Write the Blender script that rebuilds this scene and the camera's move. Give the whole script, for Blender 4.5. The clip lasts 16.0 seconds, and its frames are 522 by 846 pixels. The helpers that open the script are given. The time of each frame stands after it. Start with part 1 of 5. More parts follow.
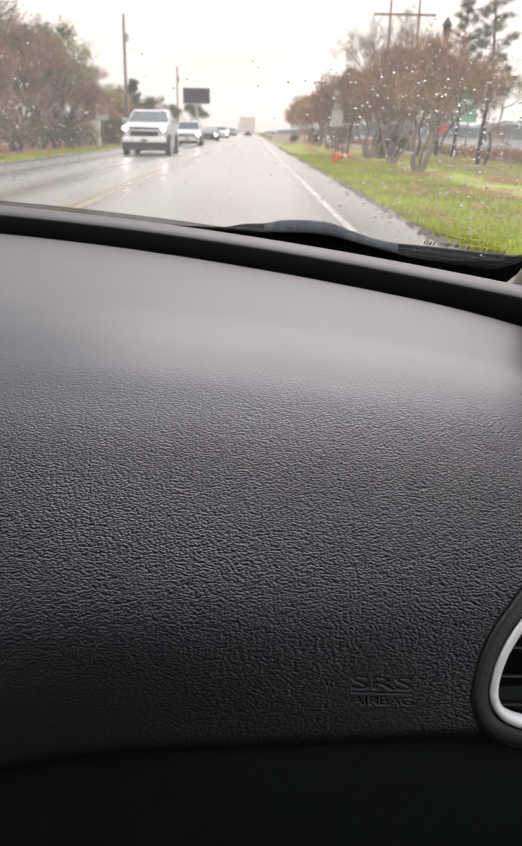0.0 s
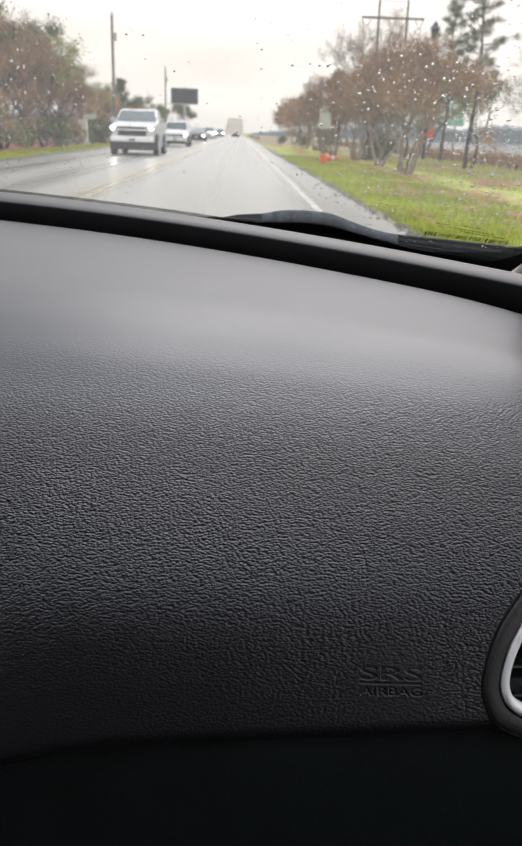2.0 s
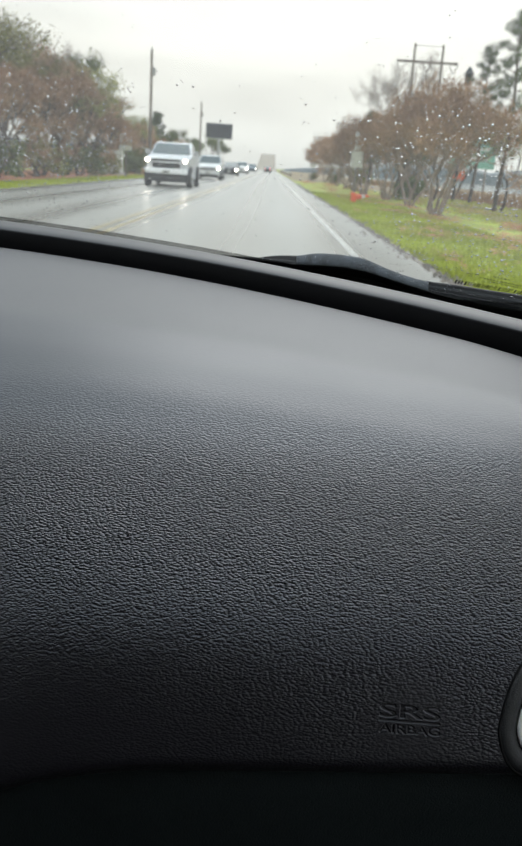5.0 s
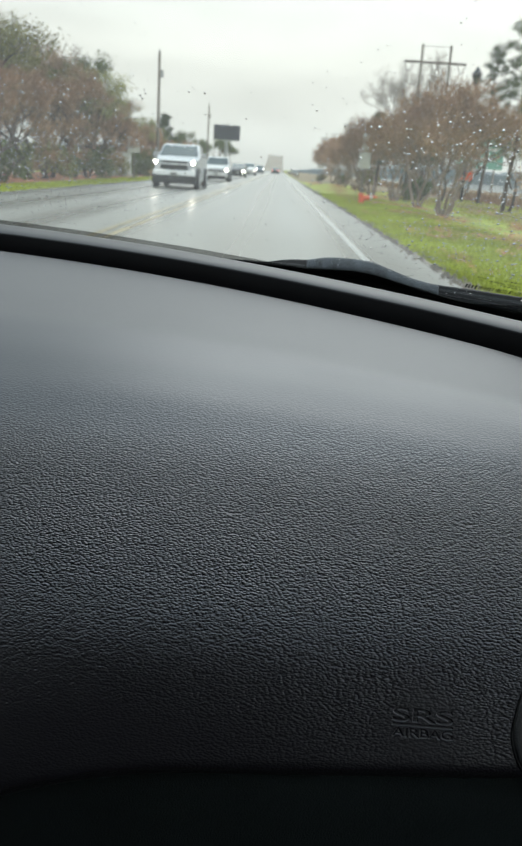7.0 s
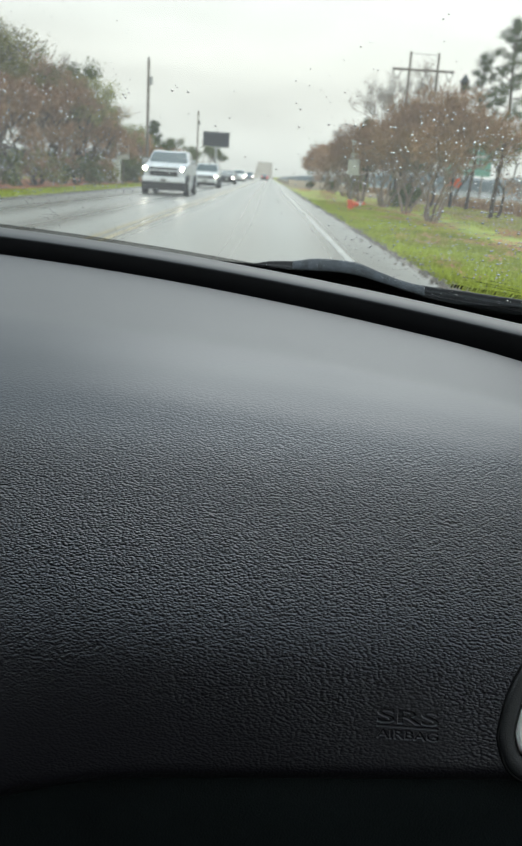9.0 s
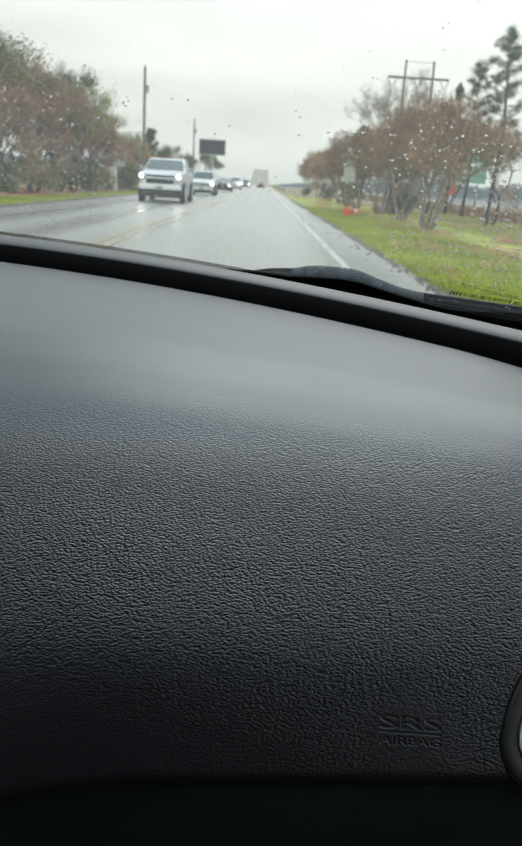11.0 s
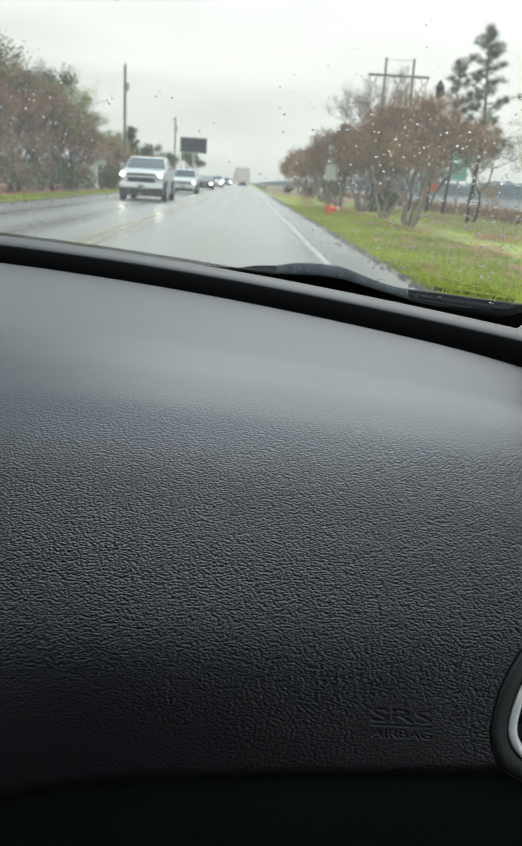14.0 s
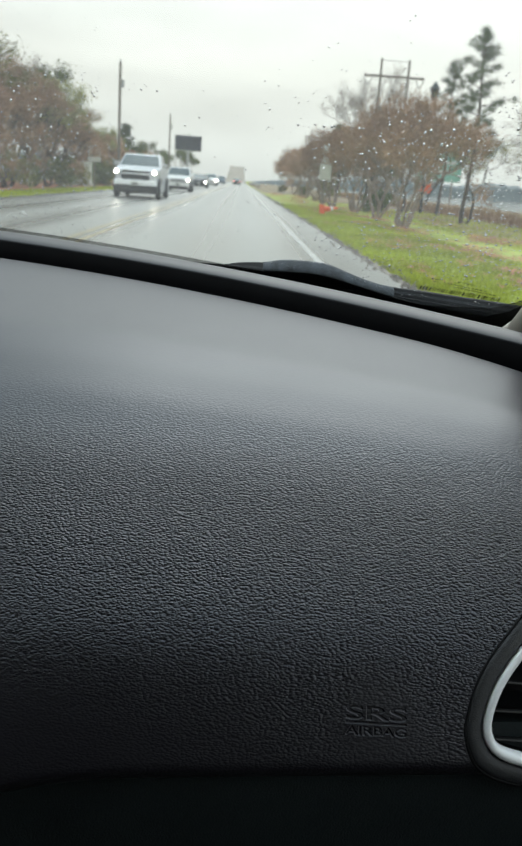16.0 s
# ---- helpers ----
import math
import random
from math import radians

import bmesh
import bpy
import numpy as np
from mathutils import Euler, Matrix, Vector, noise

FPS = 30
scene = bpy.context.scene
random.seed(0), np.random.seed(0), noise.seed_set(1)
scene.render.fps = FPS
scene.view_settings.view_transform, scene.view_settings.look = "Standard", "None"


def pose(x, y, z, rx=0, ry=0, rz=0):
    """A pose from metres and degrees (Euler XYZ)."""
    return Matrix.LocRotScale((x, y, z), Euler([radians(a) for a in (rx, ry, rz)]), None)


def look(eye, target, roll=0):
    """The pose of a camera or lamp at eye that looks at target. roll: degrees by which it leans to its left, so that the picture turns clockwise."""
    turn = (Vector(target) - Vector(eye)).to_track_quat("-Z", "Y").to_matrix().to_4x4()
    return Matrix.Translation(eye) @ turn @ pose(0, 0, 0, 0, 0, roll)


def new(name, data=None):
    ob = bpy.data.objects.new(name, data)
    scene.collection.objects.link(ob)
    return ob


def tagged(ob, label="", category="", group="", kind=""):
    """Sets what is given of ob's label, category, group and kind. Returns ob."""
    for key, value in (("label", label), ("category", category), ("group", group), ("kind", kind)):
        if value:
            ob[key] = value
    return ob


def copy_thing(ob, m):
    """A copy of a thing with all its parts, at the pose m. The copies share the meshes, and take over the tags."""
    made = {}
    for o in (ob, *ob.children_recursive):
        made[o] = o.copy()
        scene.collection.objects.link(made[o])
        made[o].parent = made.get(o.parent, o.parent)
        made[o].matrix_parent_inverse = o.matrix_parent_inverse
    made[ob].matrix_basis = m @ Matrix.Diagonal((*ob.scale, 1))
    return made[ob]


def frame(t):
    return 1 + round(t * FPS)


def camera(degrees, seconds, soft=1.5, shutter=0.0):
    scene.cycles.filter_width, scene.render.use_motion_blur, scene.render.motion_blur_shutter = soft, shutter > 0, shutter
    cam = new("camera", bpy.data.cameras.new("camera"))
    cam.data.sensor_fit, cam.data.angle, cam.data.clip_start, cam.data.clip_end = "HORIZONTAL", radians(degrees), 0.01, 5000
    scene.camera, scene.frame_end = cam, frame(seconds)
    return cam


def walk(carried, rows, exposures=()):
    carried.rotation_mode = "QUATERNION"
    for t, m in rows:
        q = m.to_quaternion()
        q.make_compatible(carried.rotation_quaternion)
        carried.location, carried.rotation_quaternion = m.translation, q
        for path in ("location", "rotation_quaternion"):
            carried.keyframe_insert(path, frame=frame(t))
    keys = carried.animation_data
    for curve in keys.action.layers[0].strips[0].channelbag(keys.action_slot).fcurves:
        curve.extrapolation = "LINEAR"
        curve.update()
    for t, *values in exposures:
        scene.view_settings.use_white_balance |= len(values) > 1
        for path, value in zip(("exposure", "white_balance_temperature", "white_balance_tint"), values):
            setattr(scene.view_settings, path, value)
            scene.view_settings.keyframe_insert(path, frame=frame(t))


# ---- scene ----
cam = camera(36.0, 16.0, soft=2.05)
cam.data.dof.use_dof = True
cam.data.dof.focus_distance = 0.68
cam.data.dof.aperture_fstop = 22.0
# seconds; x, y, z in metres; yaw, pitch, roll in degrees
PATH = [
    (0.0, 0.034, 0.013, 1.070, -0.62, -19.93, -1.07),
    (0.5, 0.024, 0.011, 1.067, -1.65, -20.12, -1.72),
    (1.0, 0.017, 0.014, 1.065, -1.81, -20.24, -1.65),
    (1.5, 0.017, 0.013, 1.067, -1.81, -20.04, -1.43),
    (2.0, 0.020, 0.022, 1.054, -1.44, -19.82, -1.78),
    (2.5, 0.018, 0.010, 1.066, -0.43, -19.87, -1.64),
    (3.0, 0.017, 0.001, 1.067, 1.10, -18.71, -2.60),
    (3.5, 0.013, 0.000, 1.065, 1.40, -18.12, -2.71),
    (4.0, 0.012, -0.004, 1.066, 1.48, -18.01, -2.80),
    (4.2, 0.010, -0.001, 1.065, 1.22, -17.72, -3.17),
    (6.3, 0.010, 0.002, 1.068, 0.40, -17.55, -3.68),
    (6.5, 0.008, 0.001, 1.068, 0.85, -17.34, -3.74),
    (7.0, 0.006, -0.002, 1.070, 1.24, -17.58, -3.43),
    (7.5, 0.010, 0.000, 1.066, 1.09, -17.28, -3.90),
    (8.0, 0.011, 0.007, 1.061, 0.60, -17.36, -3.71),
    (8.5, 0.012, 0.005, 1.061, 0.35, -17.11, -3.65),
    (9.0, 0.012, 0.003, 1.063, 0.52, -17.10, -3.44),
    (9.2, 0.012, 0.001, 1.066, 0.54, -17.06, -3.44),
    (11.3, 0.008, 0.002, 1.061, 0.09, -16.58, -3.36),
    (11.5, 0.010, 0.006, 1.057, -0.71, -17.04, -3.75),
    (12.0, 0.010, 0.004, 1.059, -0.86, -17.10, -3.40),
    (12.5, 0.010, -0.000, 1.060, -0.78, -17.10, -3.28),
    (13.0, 0.008, 0.003, 1.062, -1.08, -16.90, -3.53),
    (13.5, 0.006, 0.003, 1.062, -0.97, -16.81, -3.32),
    (14.0, 0.005, -0.000, 1.062, -1.00, -16.66, -3.17),
    (14.5, 0.010, 0.003, 1.059, -1.08, -16.93, -3.64),
    (15.0, 0.005, 0.000, 1.060, -0.81, -16.81, -3.63),
    (15.5, 0.010, 0.001, 1.063, -0.95, -16.74, -3.75),
    (16.0, 0.015, 0.002, 1.059, -1.38, -16.70, -3.92),
]

walk(cam, [(t, pose(x, y, z, 90 + pitch, roll, yaw)) for t, x, y, z, yaw, pitch, roll in PATH],
     exposures=[(0.0, 0.40, 7500, 23), (2.0, 0.28, 7250, 18), (4.0, 0.20, 7050, 14), (6.5, 0.05, 6790, 5.5), (16.0, 0.04, 6790, 5.5)])

# ---------------------------------------------------------------- sky and light
world = bpy.data.worlds.new("overcast")
scene.world = world
world.use_nodes = True
wn, wl = world.node_tree.nodes, world.node_tree.links
wn.clear()
w_out, w_bg = wn.new("ShaderNodeOutputWorld"), wn.new("ShaderNodeBackground")
w_sky = wn.new("ShaderNodeTexSky")
w_sky.sky_type, w_sky.sun_disc = "NISHITA", False
w_sky.sun_elevation, w_sky.sun_rotation = radians(48), radians(20)
w_sky.dust_density, w_sky.air_density = 6.0, 1.4
w_grey = wn.new("ShaderNodeHueSaturation")
w_grey.inputs["Saturation"].default_value, w_grey.inputs["Value"].default_value = 0.25, 0.07
w_pos = wn.new("ShaderNodeTexCoord")
w_sep = wn.new("ShaderNodeSeparateXYZ")
w_ramp = wn.new("ShaderNodeValToRGB")
w_ramp.color_ramp.elements[0].position, w_ramp.color_ramp.elements[0].color = 0.0, (0.58, 0.61, 0.615, 1)
w_ramp.color_ramp.elements[1].position, w_ramp.color_ramp.elements[1].color = 1.0, (1.02, 1.24, 1.46, 1)
for spot, tone in ((0.12, (0.69, 0.71, 0.70, 1)), (0.5, (0.89, 1.00, 1.09, 1))):
    w_ramp.color_ramp.elements.new(spot).color = tone
w_map = wn.new("ShaderNodeMapping")
w_map.inputs["Scale"].default_value = (2.2, 2.2, 9.0)
w_cloud = wn.new("ShaderNodeTexNoise")
w_cloud.inputs["Scale"].default_value, w_cloud.inputs["Detail"].default_value = 1.7, 5.0
w_fade = wn.new("ShaderNodeMapRange")
w_fade.inputs["From Min"].default_value, w_fade.inputs["From Max"].default_value = 0.35, 0.7
w_fade.inputs["To Min"].default_value, w_fade.inputs["To Max"].default_value = 1.06, 0.86
w_mul = wn.new("ShaderNodeMixRGB")
w_mul.blend_type, w_mul.inputs[0].default_value = "MULTIPLY", 1.0
w_mix = wn.new("ShaderNodeMixRGB")
w_mix.inputs[0].default_value = 0.9
wl.new(w_pos.outputs["Generated"], w_sep.inputs[0])
wl.new(w_sep.outputs["Z"], w_ramp.inputs[0])
wl.new(w_pos.outputs["Generated"], w_map.inputs[0])
wl.new(w_map.outputs[0], w_cloud.inputs["Vector"])
wl.new(w_cloud.outputs["Fac"], w_fade.inputs["Value"])
wl.new(w_ramp.outputs[0], w_mul.inputs[1])
wl.new(w_fade.outputs[0], w_mul.inputs[2])
wl.new(w_sky.outputs[0], w_grey.inputs["Color"])
wl.new(w_grey.outputs[0], w_mix.inputs[1])
wl.new(w_mul.outputs[0], w_mix.inputs[2])
wl.new(w_mix.outputs[0], w_bg.inputs["Color"])
w_bg.inputs["Strength"].default_value = 1.4
wl.new(w_bg.outputs[0], w_out.inputs[0])

sun = new("sun", bpy.data.lights.new("sun", "SUN"))
sun.data.energy, sun.data.angle, sun.data.color = 1.0, radians(40), (0.93, 0.96, 1.0)
sun.matrix_world = look((10, 60, 70), (0, 0, 0))

# ---------------------------------------------------------------- materials


def mat(name, base, rough=0.6, vary=0.25, scale=6.0, fine=40.0, bump=0.0, bump_scale=60.0, metal=0.0, spec=0.5,
        random_island=0.0, random_object=0.0, stretch=(1, 1, 1)):
    """A surface with two scales of tone and a fine relief."""
    m = bpy.data.materials.new(name)
    m.use_nodes = True
    n, l = m.node_tree.nodes, m.node_tree.links
    b = n["Principled BSDF"]
    b.inputs["Roughness"].default_value, b.inputs["Metallic"].default_value = rough, metal
    b.inputs["Specular IOR Level"].default_value = spec
    co, mp = n.new("ShaderNodeTexCoord"), n.new("ShaderNodeMapping")
    mp.inputs["Scale"].default_value = stretch
    l.new(co.outputs["Object"], mp.inputs[0])
    tone = None
    for s, amount in ((scale, vary), (fine, vary * 0.6)):
        t, r = n.new("ShaderNodeTexNoise"), n.new("ShaderNodeMapRange")
        t.inputs["Scale"].default_value, t.inputs["Detail"].default_value = s, 4.0
        r.inputs["From Min"].default_value, r.inputs["From Max"].default_value = 0.3, 0.7
        r.inputs["To Min"].default_value, r.inputs["To Max"].default_value = 1 - amount, 1 + amount
        l.new(mp.outputs[0], t.inputs["Vector"])
        l.new(t.outputs["Fac"], r.inputs["Value"])
        if tone is None:
            tone = r.outputs[0]
        else:
            k = n.new("ShaderNodeMath")
            k.operation = "MULTIPLY"
            l.new(tone, k.inputs[0])
            l.new(r.outputs[0], k.inputs[1])
            tone = k.outputs[0]
    for amount, node, out in ((random_island, "ShaderNodeNewGeometry", "Random Per Island"),
                              (random_object, "ShaderNodeObjectInfo", "Random")):
        if amount:
            g, r, k = n.new(node), n.new("ShaderNodeMapRange"), n.new("ShaderNodeMath")
            r.inputs["To Min"].default_value, r.inputs["To Max"].default_value = 1 - amount, 1 + amount
            k.operation = "MULTIPLY"
            l.new(g.outputs[out], r.inputs["Value"])
            l.new(r.outputs[0], k.inputs[0])
            l.new(tone, k.inputs[1])
            tone = k.outputs[0]
    mix = n.new("ShaderNodeMixRGB")
    mix.blend_type, mix.inputs[0].default_value = "MULTIPLY", 1.0
    mix.inputs[1].default_value = (*base, 1)
    l.new(tone, mix.inputs[2])
    l.new(mix.outputs[0], b.inputs["Base Color"])
    if bump:
        t, h = n.new("ShaderNodeTexNoise"), n.new("ShaderNodeBump")
        t.inputs["Scale"].default_value, t.inputs["Detail"].default_value = bump_scale, 5.0
        h.inputs["Strength"].default_value, h.inputs["Distance"].default_value = bump, 0.02
        l.new(mp.outputs[0], t.inputs["Vector"])
        l.new(t.outputs["Fac"], h.inputs["Height"])
        l.new(h.outputs[0], b.inputs["Normal"])
    return m


def leather_material():
    """Moulded soft vinyl: small pillows drawn out sideways, long shallow wrinkles between them; the grain dies out on the flat top."""
    m = bpy.data.materials.new("grained_vinyl")
    m.use_nodes = True
    n, l = m.node_tree.nodes, m.node_tree.links
    b = n["Principled BSDF"]
    b.inputs["Specular IOR Level"].default_value = 0.80
    b.inputs["Specular Tint"].default_value = (0.92, 0.94, 1.0, 1)

    def math_node(op, x, y):
        k = n.new("ShaderNodeMath")
        k.operation = op
        for i, value in enumerate((x, y)):
            if isinstance(value, (int, float)):
                k.inputs[i].default_value = value
            else:
                l.new(value, k.inputs[i])
        return k.outputs[0]

    def ranged(value, a, b_, c, d, smooth=True):
        k = n.new("ShaderNodeMapRange")
        k.interpolation_type = "SMOOTHSTEP" if smooth else "LINEAR"
        for name, x in (("From Min", a), ("From Max", b_), ("To Min", c), ("To Max", d)):
            k.inputs[name].default_value = x
        l.new(value, k.inputs["Value"])
        return k.outputs[0]

    co = n.new("ShaderNodeTexCoord")

    def warped(scale, size, amount):
        mp, warp, add = n.new("ShaderNodeMapping"), n.new("ShaderNodeTexNoise"), n.new("ShaderNodeMixRGB")
        mp.inputs["Scale"].default_value = scale
        warp.inputs["Scale"].default_value, warp.inputs["Detail"].default_value = size, 2.0
        add.blend_type, add.inputs[0].default_value = "LINEAR_LIGHT", amount
        l.new(co.outputs["Object"], mp.inputs[0])
        l.new(mp.outputs[0], warp.inputs["Vector"])
        l.new(mp.outputs[0], add.inputs[1])
        l.new(warp.outputs["Color"], add.inputs[2])
        return add.outputs[0]

    def cells(vector, scale, feature):
        c = n.new("ShaderNodeTexVoronoi")
        c.feature = feature
        c.inputs["Scale"].default_value = scale
        if feature == "SMOOTH_F1":
            c.inputs["Smoothness"].default_value = 0.10
        l.new(vector, c.inputs["Vector"])
        return c.outputs["Distance"]

    fine = warped((0.58, 1.0, 1.0), 200.0, 0.0007)
    grain = math_node("MULTIPLY", math_node("POWER", cells(fine, 690.0, "SMOOTH_F1"), 1.4), -1.9)
    small = n.new("ShaderNodeTexNoise")
    small.inputs["Scale"].default_value, small.inputs["Detail"].default_value = 520.0, 2.0
    l.new(fine, small.inputs["Vector"])
    wave = math_node("MULTIPLY", small.outputs["Fac"], 0.16)
    folds = warped((0.42, 1.0, 1.0), 28.0, 0.012)
    wrinkle = ranged(cells(folds, 62.0, "DISTANCE_TO_EDGE"), 0.0, 0.035, -0.40, 0.0)
    height = math_node("ADD", math_node("ADD", grain, wave), wrinkle)
    sep = n.new("ShaderNodeSeparateXYZ")
    l.new(co.outputs["Object"], sep.inputs[0])
    flat = ranged(sep.outputs["Z"], 0.828, 0.896, 0.68, 0.02)
    calm = ranged(sep.outputs["Z"], 0.70, 0.815, 0.32, 1.0, False)
    # the mould is finer round the pressed letters
    level, apart = n.new("ShaderNodeCombineXYZ"), n.new("ShaderNodeVectorMath")
    l.new(sep.outputs["X"], level.inputs[0])
    l.new(sep.outputs["Z"], level.inputs[2])
    apart.operation = "DISTANCE"
    apart.inputs[1].default_value = (0.126, 0.0, 0.720)
    l.new(level.outputs[0], apart.inputs[0])
    fine_mould = ranged(apart.outputs["Value"], 0.014, 0.042, 0.56, 1.0)
    bump = n.new("ShaderNodeBump")
    bump.inputs["Distance"].default_value = 0.0015
    l.new(math_node("MULTIPLY", math_node("MULTIPLY", flat, calm), fine_mould), bump.inputs["Strength"])
    l.new(height, bump.inputs["Height"])
    l.new(bump.outputs[0], b.inputs["Normal"])
    dirt, ramp = n.new("ShaderNodeTexNoise"), n.new("ShaderNodeValToRGB")
    dirt.inputs["Scale"].default_value, dirt.inputs["Detail"].default_value = 9.0, 5.0
    ramp.color_ramp.elements[0].position, ramp.color_ramp.elements[0].color = 0.3, (0.0112, 0.0101, 0.0130, 1)
    ramp.color_ramp.elements[1].position, ramp.color_ramp.elements[1].color = 0.75, (0.0150, 0.0137, 0.0172, 1)
    l.new(co.outputs["Object"], dirt.inputs["Vector"])
    l.new(dirt.outputs["Fac"], ramp.inputs[0])
    l.new(ranged(dirt.outputs["Fac"], 0.0, 1.0, 0.33, 0.41, False), b.inputs["Roughness"])
    l.new(ramp.outputs[0], b.inputs["Base Color"])
    return m


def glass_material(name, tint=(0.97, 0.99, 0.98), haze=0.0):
    """Thin pane whose film puts the distance's rain haze into the glass, weaker at the foot so the wiper stays dark,
    and a mirror image that grows towards grazing views.
    """
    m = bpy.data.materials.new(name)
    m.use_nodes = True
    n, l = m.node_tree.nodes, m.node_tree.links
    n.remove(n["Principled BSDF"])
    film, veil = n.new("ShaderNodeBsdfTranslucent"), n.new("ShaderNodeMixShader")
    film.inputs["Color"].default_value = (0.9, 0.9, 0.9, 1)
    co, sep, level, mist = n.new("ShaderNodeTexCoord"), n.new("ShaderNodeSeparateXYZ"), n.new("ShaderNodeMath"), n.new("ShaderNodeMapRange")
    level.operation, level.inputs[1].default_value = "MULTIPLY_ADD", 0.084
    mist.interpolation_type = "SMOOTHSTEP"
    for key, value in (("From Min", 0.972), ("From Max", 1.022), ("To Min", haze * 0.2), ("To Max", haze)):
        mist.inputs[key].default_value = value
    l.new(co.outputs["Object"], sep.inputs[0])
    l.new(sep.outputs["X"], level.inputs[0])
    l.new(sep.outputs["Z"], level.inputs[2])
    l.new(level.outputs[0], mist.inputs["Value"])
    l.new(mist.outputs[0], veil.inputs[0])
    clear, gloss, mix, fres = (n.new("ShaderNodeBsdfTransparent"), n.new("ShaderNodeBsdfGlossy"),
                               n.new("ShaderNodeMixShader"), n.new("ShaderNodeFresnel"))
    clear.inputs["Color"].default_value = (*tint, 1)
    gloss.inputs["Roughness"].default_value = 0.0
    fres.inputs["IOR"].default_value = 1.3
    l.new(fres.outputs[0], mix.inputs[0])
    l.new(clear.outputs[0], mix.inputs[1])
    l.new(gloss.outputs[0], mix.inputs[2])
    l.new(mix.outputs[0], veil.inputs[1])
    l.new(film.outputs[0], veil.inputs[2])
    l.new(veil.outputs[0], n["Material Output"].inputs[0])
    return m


def lamp_material(name, colour, power):
    m = bpy.data.materials.new(name)
    m.use_nodes = True
    b = m.node_tree.nodes["Principled BSDF"]
    b.inputs["Emission Color"].default_value, b.inputs["Emission Strength"].default_value = (*colour, 1), power
    return m


def drop_material():
    m = bpy.data.materials.new("rain_water")
    m.use_nodes = True
    b = m.node_tree.nodes["Principled BSDF"]
    b.inputs["Transmission Weight"].default_value, b.inputs["IOR"].default_value = 1.0, 1.33
    b.inputs["Roughness"].default_value = 0.24
    return m


def wet_road_material():
    """Worn grey asphalt under a film of water: two polished wheel tracks a lane, duller between them."""
    m = mat("wet_asphalt", (0.205, 0.202, 0.184), 0.34, 0.07, 0.30, 2.5, stretch=(1.0, 0.10, 1.0))
    n, l = m.node_tree.nodes, m.node_tree.links
    b = n["Principled BSDF"]
    co, sep = n.new("ShaderNodeTexCoord"), n.new("ShaderNodeSeparateXYZ")
    l.new(co.outputs["Object"], sep.inputs[0])
    wave, soft = n.new("ShaderNodeMath"), n.new("ShaderNodeMath")
    # tracks lie 1.75 m apart across both lanes
    wave.operation, wave.inputs[1].default_value, wave.inputs[2].default_value = "MULTIPLY_ADD", 2 * math.pi / 1.75, 0.4
    soft.operation = "SINE"
    l.new(sep.outputs["X"], wave.inputs[0])
    l.new(wave.outputs[0], soft.inputs[0])
    mp, t, add = n.new("ShaderNodeMapping"), n.new("ShaderNodeTexNoise"), n.new("ShaderNodeMath")
    mp.inputs["Scale"].default_value = (1.1, 0.03, 1.0)
    t.inputs["Scale"].default_value, t.inputs["Detail"].default_value = 1.0, 2.0
    add.operation, add.inputs[1].default_value = "MULTIPLY_ADD", 1.6
    l.new(co.outputs["Object"], mp.inputs[0])
    l.new(mp.outputs[0], t.inputs["Vector"])
    l.new(t.outputs["Fac"], add.inputs[0])
    l.new(soft.outputs[0], add.inputs[2])
    r = n.new("ShaderNodeMapRange")
    r.inputs["From Min"].default_value, r.inputs["From Max"].default_value = -0.4, 2.0
    r.inputs["To Min"].default_value, r.inputs["To Max"].default_value = 0.25, 0.38
    l.new(add.outputs[0], r.inputs["Value"])
    l.new(r.outputs[0], b.inputs["Roughness"])
    tone, base = n.new("ShaderNodeMapRange"), n.new("ShaderNodeMixRGB")
    tone.inputs["From Min"].default_value, tone.inputs["From Max"].default_value = -0.4, 2.0
    tone.inputs["To Min"].default_value, tone.inputs["To Max"].default_value = 0.86, 1.10
    base.blend_type, base.inputs[0].default_value = "MULTIPLY", 1.0
    l.new(add.outputs[0], tone.inputs["Value"])
    l.new(b.inputs["Base Color"].links[0].from_socket, base.inputs[1])
    l.new(tone.outputs[0], base.inputs[2])
    l.new(base.outputs[0], b.inputs["Base Color"])
    return m


M_VINYL = leather_material()
M_LIP = mat("black_soft_plastic", (0.005, 0.005, 0.006), 0.45, 0.15, 20, 300, 0.08, 900, spec=0.14)
M_MARSH = mat("brown_marsh", (0.20, 0.15, 0.085), 0.9, 0.35, 0.25, 3.0, 0.5, 6.0)
M_CAP = mat("smooth_vinyl", (0.015, 0.0145, 0.018), 0.40, 0.1, 20, 200, spec=0.46)
M_LOWER = mat("black_plastic", (0.015, 0.021, 0.0225), 0.6, 0.15, 20, 300, 0.2, 700, spec=0.25)
M_BEZEL = mat("satin_charcoal_plastic", (0.030, 0.031, 0.033), 0.45, 0.12, 30, 400, 0.15, 900)
M_CHROME = mat("satin_silver_paint", (0.93, 0.935, 0.935), 0.26, 0.05, 40, 300, 0.0, spec=1.0)
M_SLAT = mat("vent_plastic", (0.003, 0.003, 0.0035), 0.5, 0.1, spec=0.10)
M_SLAT_EDGE = mat("slat_edge_highlight", (0.035, 0.035, 0.036), 0.4, 0.1, spec=0.6)
